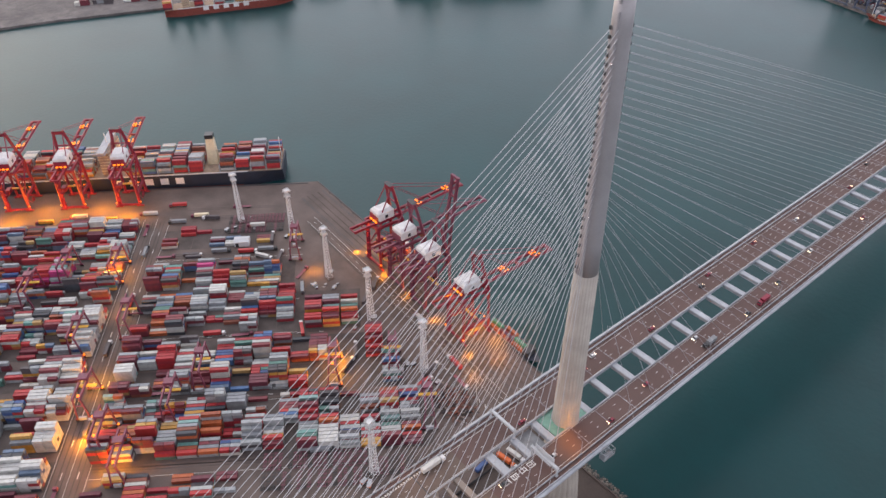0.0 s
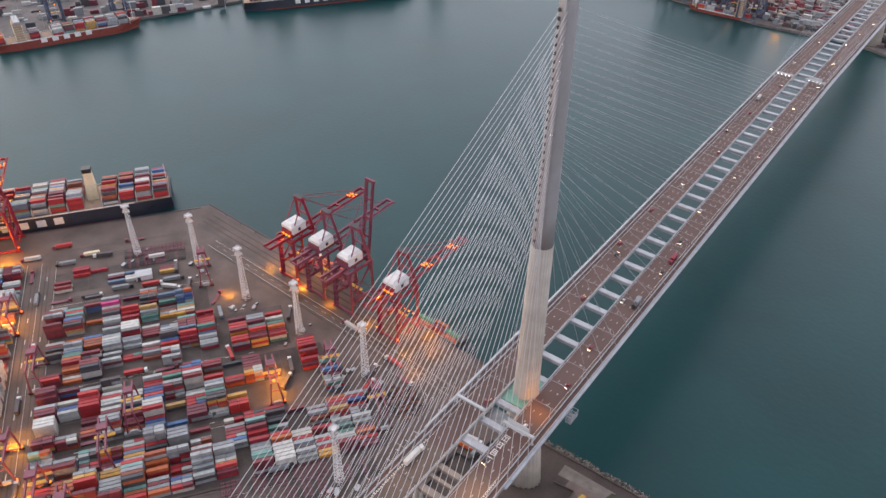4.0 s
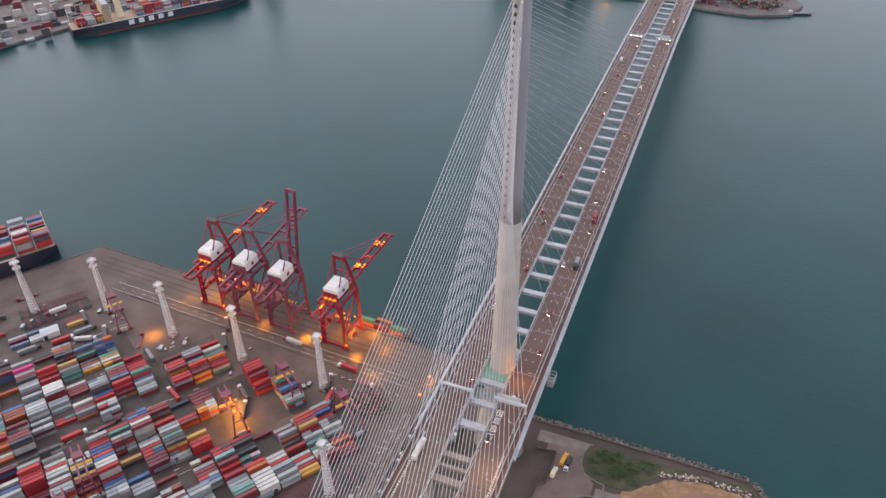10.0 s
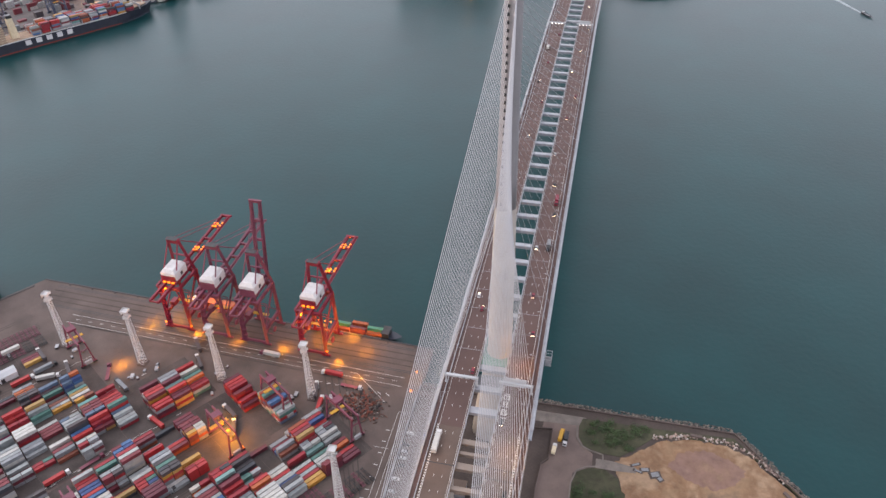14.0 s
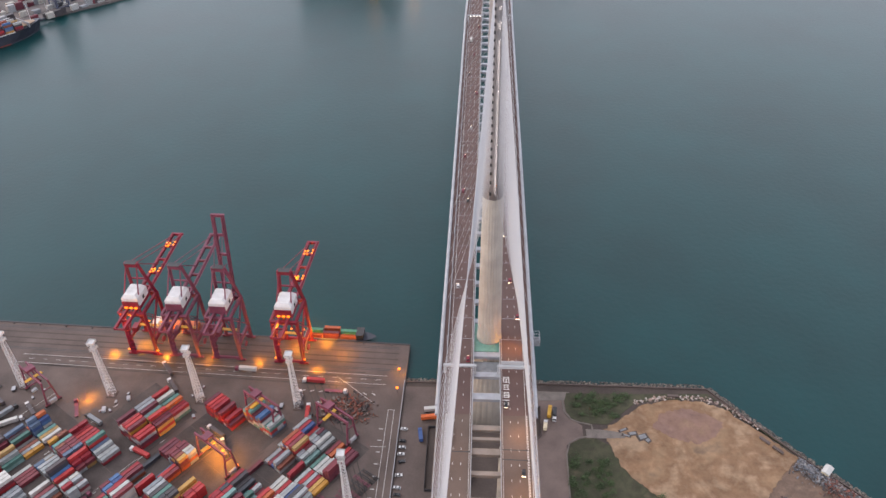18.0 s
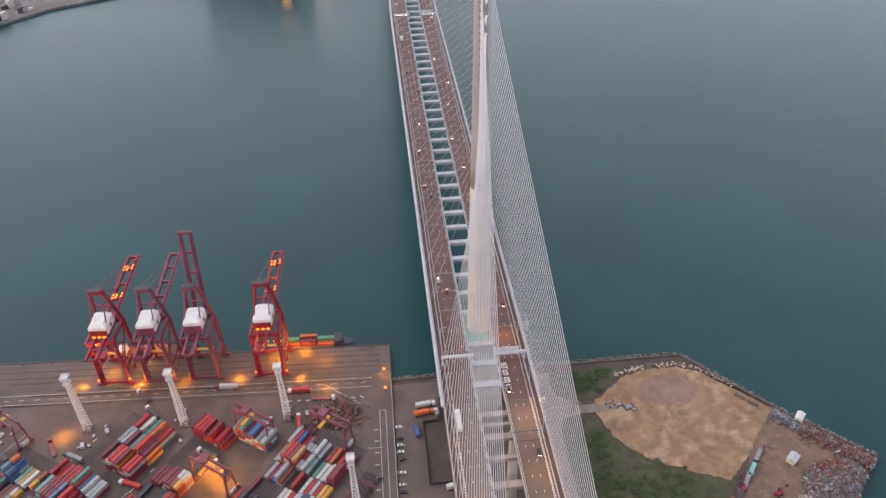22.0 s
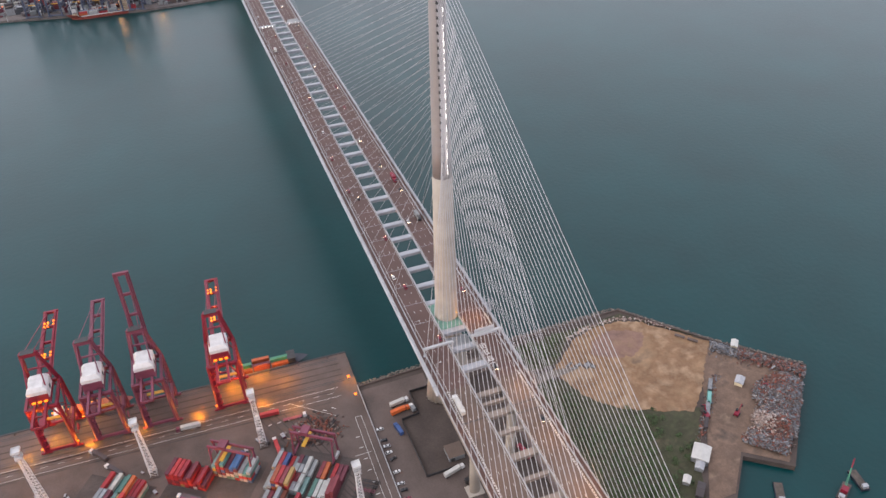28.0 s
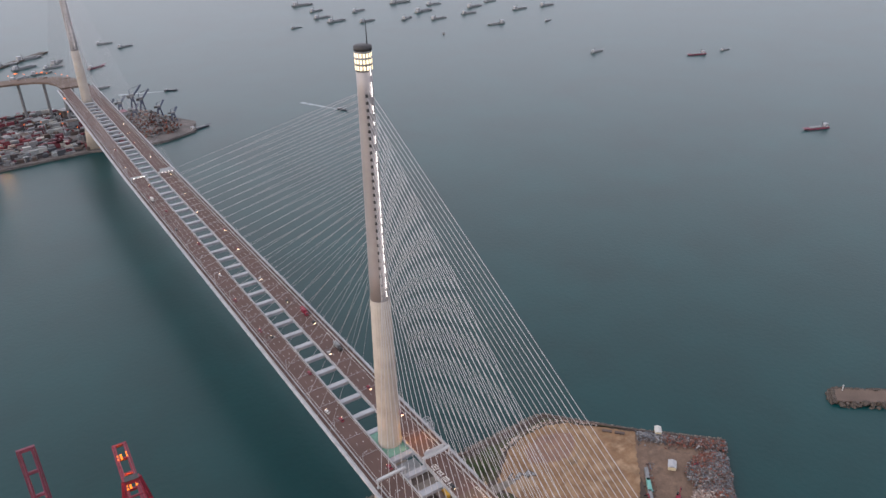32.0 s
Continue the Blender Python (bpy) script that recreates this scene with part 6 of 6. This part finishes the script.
for x, y, h in ((85, 1175, 30), (106, 1165, 46), (118, 1150, 40), (138, 1110, 26), (70, 1190, 24), (150, 1060, 22), (98, 1120, 24)):
    cr = thing("dock_crane", "dark slate-blue dock crane on the far cape", "crane", pose(x, y, 3.4), "dock cranes")
    for i, j in ((-1, -1), (1, -1), (1, 1), (-1, 1)):
        part("leg", Build().beam((4.5 * i, 4.5 * j, 0), (2.4 * i, 2.4 * j, h * 0.45), 1.1), "far_blue", cr)
    part("tower", Build().box(-2.6, 2.6, -2.6, 2.6, h * 0.45, h * 0.62), "far_blue", cr)
    part("cab", Build().box(-4, 3, -3, 3, h * 0.62, h * 0.74), "tank_grey", cr)
    part("jib", Build().beam((2, 0, h * 0.66), (h * 0.4, 4, h), 2.2), "far_blue", cr)
    part("counterweight", Build().box(-8, -4, -2, 2, h * 0.6, h * 0.7), "dark", cr)
    part("stay", Build().beam((-3, 0, h * 0.9), (h * 0.4, 4, h), 0.4), "dark", cr)
    part("king_post", Build().beam((-3, 0, h * 0.7), (-3, 0, h * 0.9), 0.9), "far_blue", cr)


def across(x, y):
    """The far shore lies nearer than its own grid says."""
    return -0.04 * x - 8, -1.3e-4 * max(0.0, y - 250) ** 2 - 0.09 * max(0.0, x)


for ob in scene.objects:
    if ob not in before_far and ob.parent is None:
        if ob.location.length > 1:
            dx, dy = across(ob.location.x, ob.location.y)
            ob.matrix_basis = Matrix.Translation((dx, dy, 0)) @ ob.matrix_basis
        elif ob.type == "MESH":
            for v in ob.data.vertices:
                dx, dy = across(v.co.x, v.co.y)
                v.co.x, v.co.y = v.co.x + dx, v.co.y + dy


# ---- vessels at anchor ----
def vessel(x, y, length, deg, hull, label):
    v = thing("vessel", label, "vessel", pose(x, y, 0, 0, 0, deg), "vessels at anchor")
    part("hull", hull_rings(length, length * 0.22, length * 0.055, 1.2), hull, v)
    z = length * 0.055
    part("deckhouse", Build().box(-length * 0.42, -length * 0.28, -length * 0.08, length * 0.08, z, z + length * 0.12), "rail", v)
    part("hatch", Build().box(-length * 0.2, length * 0.3, -length * 0.07, length * 0.07, z, z + length * 0.03), "tank_grey", v)
    part("derrick", Build().beam((-length * 0.22, 0, z), (-length * 0.22, 0, z + length * 0.2), length * 0.012), "dark", v)
    return v


for x, y, q, d in ((1035, 893, 40, 10), (1179, 742, 42, 160), (1258, 732, 29, 0), (1053, 1279, 50, 175), (882, 1267, 25, 60), (916, 1496, 50, 30), (1087, 1447, 50, 0), (1010, 1559, 66, 15), (750, 1586, 58, 10), (774, 1763, 50, 20), (627, 1571, 33, 10),
                   (1092, 1633, 50, 0), (1236, 1409, 50, 0), (1161, 1523, 58, 10), (868, 1682, 50, 20), (782, 1879, 66, 0), (213, 1633, 40, 20), (179, 1701, 38, 0), (112, 1456, 42, 30), (78, 1269, 43, 10), (934, 310, 42, 160), (1329, 1401, 50, 0), (1031, 1725, 70, 0), (741, 1657, 50, 5), (814, 1532, 50, 12), (982, 1439, 48, 0), (1183, 1227, 30, 20), (1246, 1563, 44, 0)):
    vessel(x, y, q, d, "tank_grey" if q != 42 else "maroon", "dark cargo lighter at anchor in the roads")
for x, y, q, d in ((393, 853, 20, -66), (188, 1167, 24, -20)):
    tug = vessel(x, y, q, d, "hull", "small dark tugboat under way with a pale wake")
    c, q_ = math.cos(radians(d)), math.sin(radians(d))
    strip_ = [(x - c * u - q_ * w * k, y - q_ * u + c * w * k) for k, run in ((1, (8, 30, 60, 95)), (-1, (95, 60, 30, 8))) for u, w in [(u_, 1.2 + u_ * 0.035) for u_ in run]]
    structure("water_wake", Build().slab(strip_, 0.0, 0.05), "wake", "pale foam wake behind a tug", "wake")
vessel(160, 905, 36, 20, "hull", "dark barge moored at the cape")
for x, y, q, d in ((-45, 1600, 50, 30), (3, 1640, 58, 20), (-38, 1450, 50, 40), (6, 1475, 42, 10), (50, 1560, 50, 60), (35, 1515, 42, 15), (-17, 1550, 55, 25)):
    vessel(x, y, q, d, "tank_grey", "grey fishing vessel moored in a cluster off the cape")
structure("breakwater_2", Build().slab([(-120, 1545), (34, 1690), (51, 1685), (-103, 1535)], -6, 3), "stone", "low distant breakwater behind moored boats", "breakwater")

# ---- sodium light over the yard ----
def lamp(name, x, y, z, energy, color=(1.0, 0.34, 0.004), size=0.5):
    l = bpy.data.lights.new(name, "POINT")
    l.energy, l.color, l.shadow_soft_size = energy, color, size
    new(name, l).location = (x, y, z)


for x, y, z, e in ((-240, 46, 40, 5000), (-132, 45.5, 40, 5500), (-132, 92, 43.4, 5500), (-240, 94, 44.4, 5500), (-132, 122, 43.9, 5500), (-240, 124, 46.5, 5500), (-257.7, 50.5, 6.4, 4200), (-220, 48.5, 6.4, 4200), (-190, 47, 7.5, 3000), (-154.7, 46.5, 6.4, 4200), (-113.5, 41.5, 6.4, 3600), (-130, 62, 9, 8000), (-240, 60, 9, 4500), (-112, 67, 8, 6000), (-98, 56, 9, 3500), (-224, 76, 10, 6500), (-258, 8, 8, 5000), (-57.3, 38.6, 8.2, 1900), (-96, 30, 9, 2500)):
    lamp("sodium_light", *on_yard(x, y), z, e)
for a, b, z, e in ((-306, -304, 8, 26000), (-354, -304, 8, 26000), (-402, -304, 8, 26000), (-330, -318, 8, 15000), (-378, -318, 8, 15000), (-300, -386, 34, 9000), (-338, -392, 30, 6000), (-380, -386, 34, 9000), (-293, -222, 8, 15000), (-302, -150, 7, 15000), (-280, -108, 6, 16000), (-273, -62, 6, 24000), (-252, -34, 6, 22000), (-250, 4, 6, 6000), (-120, -106, 7, 13000), (-116, -118, 5, 8000), (-278, -180, 8, 5000)):
    lamp("sodium_light", *uv(a, b, YARD), z + GROUND, e)
for x, y in ((-57.6, 41.6), (-57.3, 24.4)):
    post_ = thing("quay_lamp", "short orange floodlight post at the quay corner", "lamp post", pose(x, y, GROUND), "quay corner lamps")
    part("pole", Build().tube((0, 0, 0), (0, 0, 5.2), 0.16, 0.12, n=6), "dark", post_)
    part("floodlight", Build().box(-0.8, 0.8, -0.7, 0.5, 5.2, 6.2), "sodium", post_, "glowing orange floodlight")
lamp("roadway_light", 10.6, 0, 78.5, 420, size=0.3)
lamp("roadway_light", 17.5, -3, 81, 1900, size=0.3)
for y in (-64, -100, -136, -172):
    lamp("roadway_light", 20, y, level(y) + 10, 2600, (1.0, 0.42, 0.1), 0.3)
    lamp("roadway_light", -20, y - 16, level(y) + 10, 800, (1.0, 0.42, 0.1), 0.3)
for x, y, e in ((-735, 700, 18000), (-810, 560, 18000), (-190, 950, 16000), (-125, 935, 8000)):
    lamp("sodium_light", x, y, 28, e)
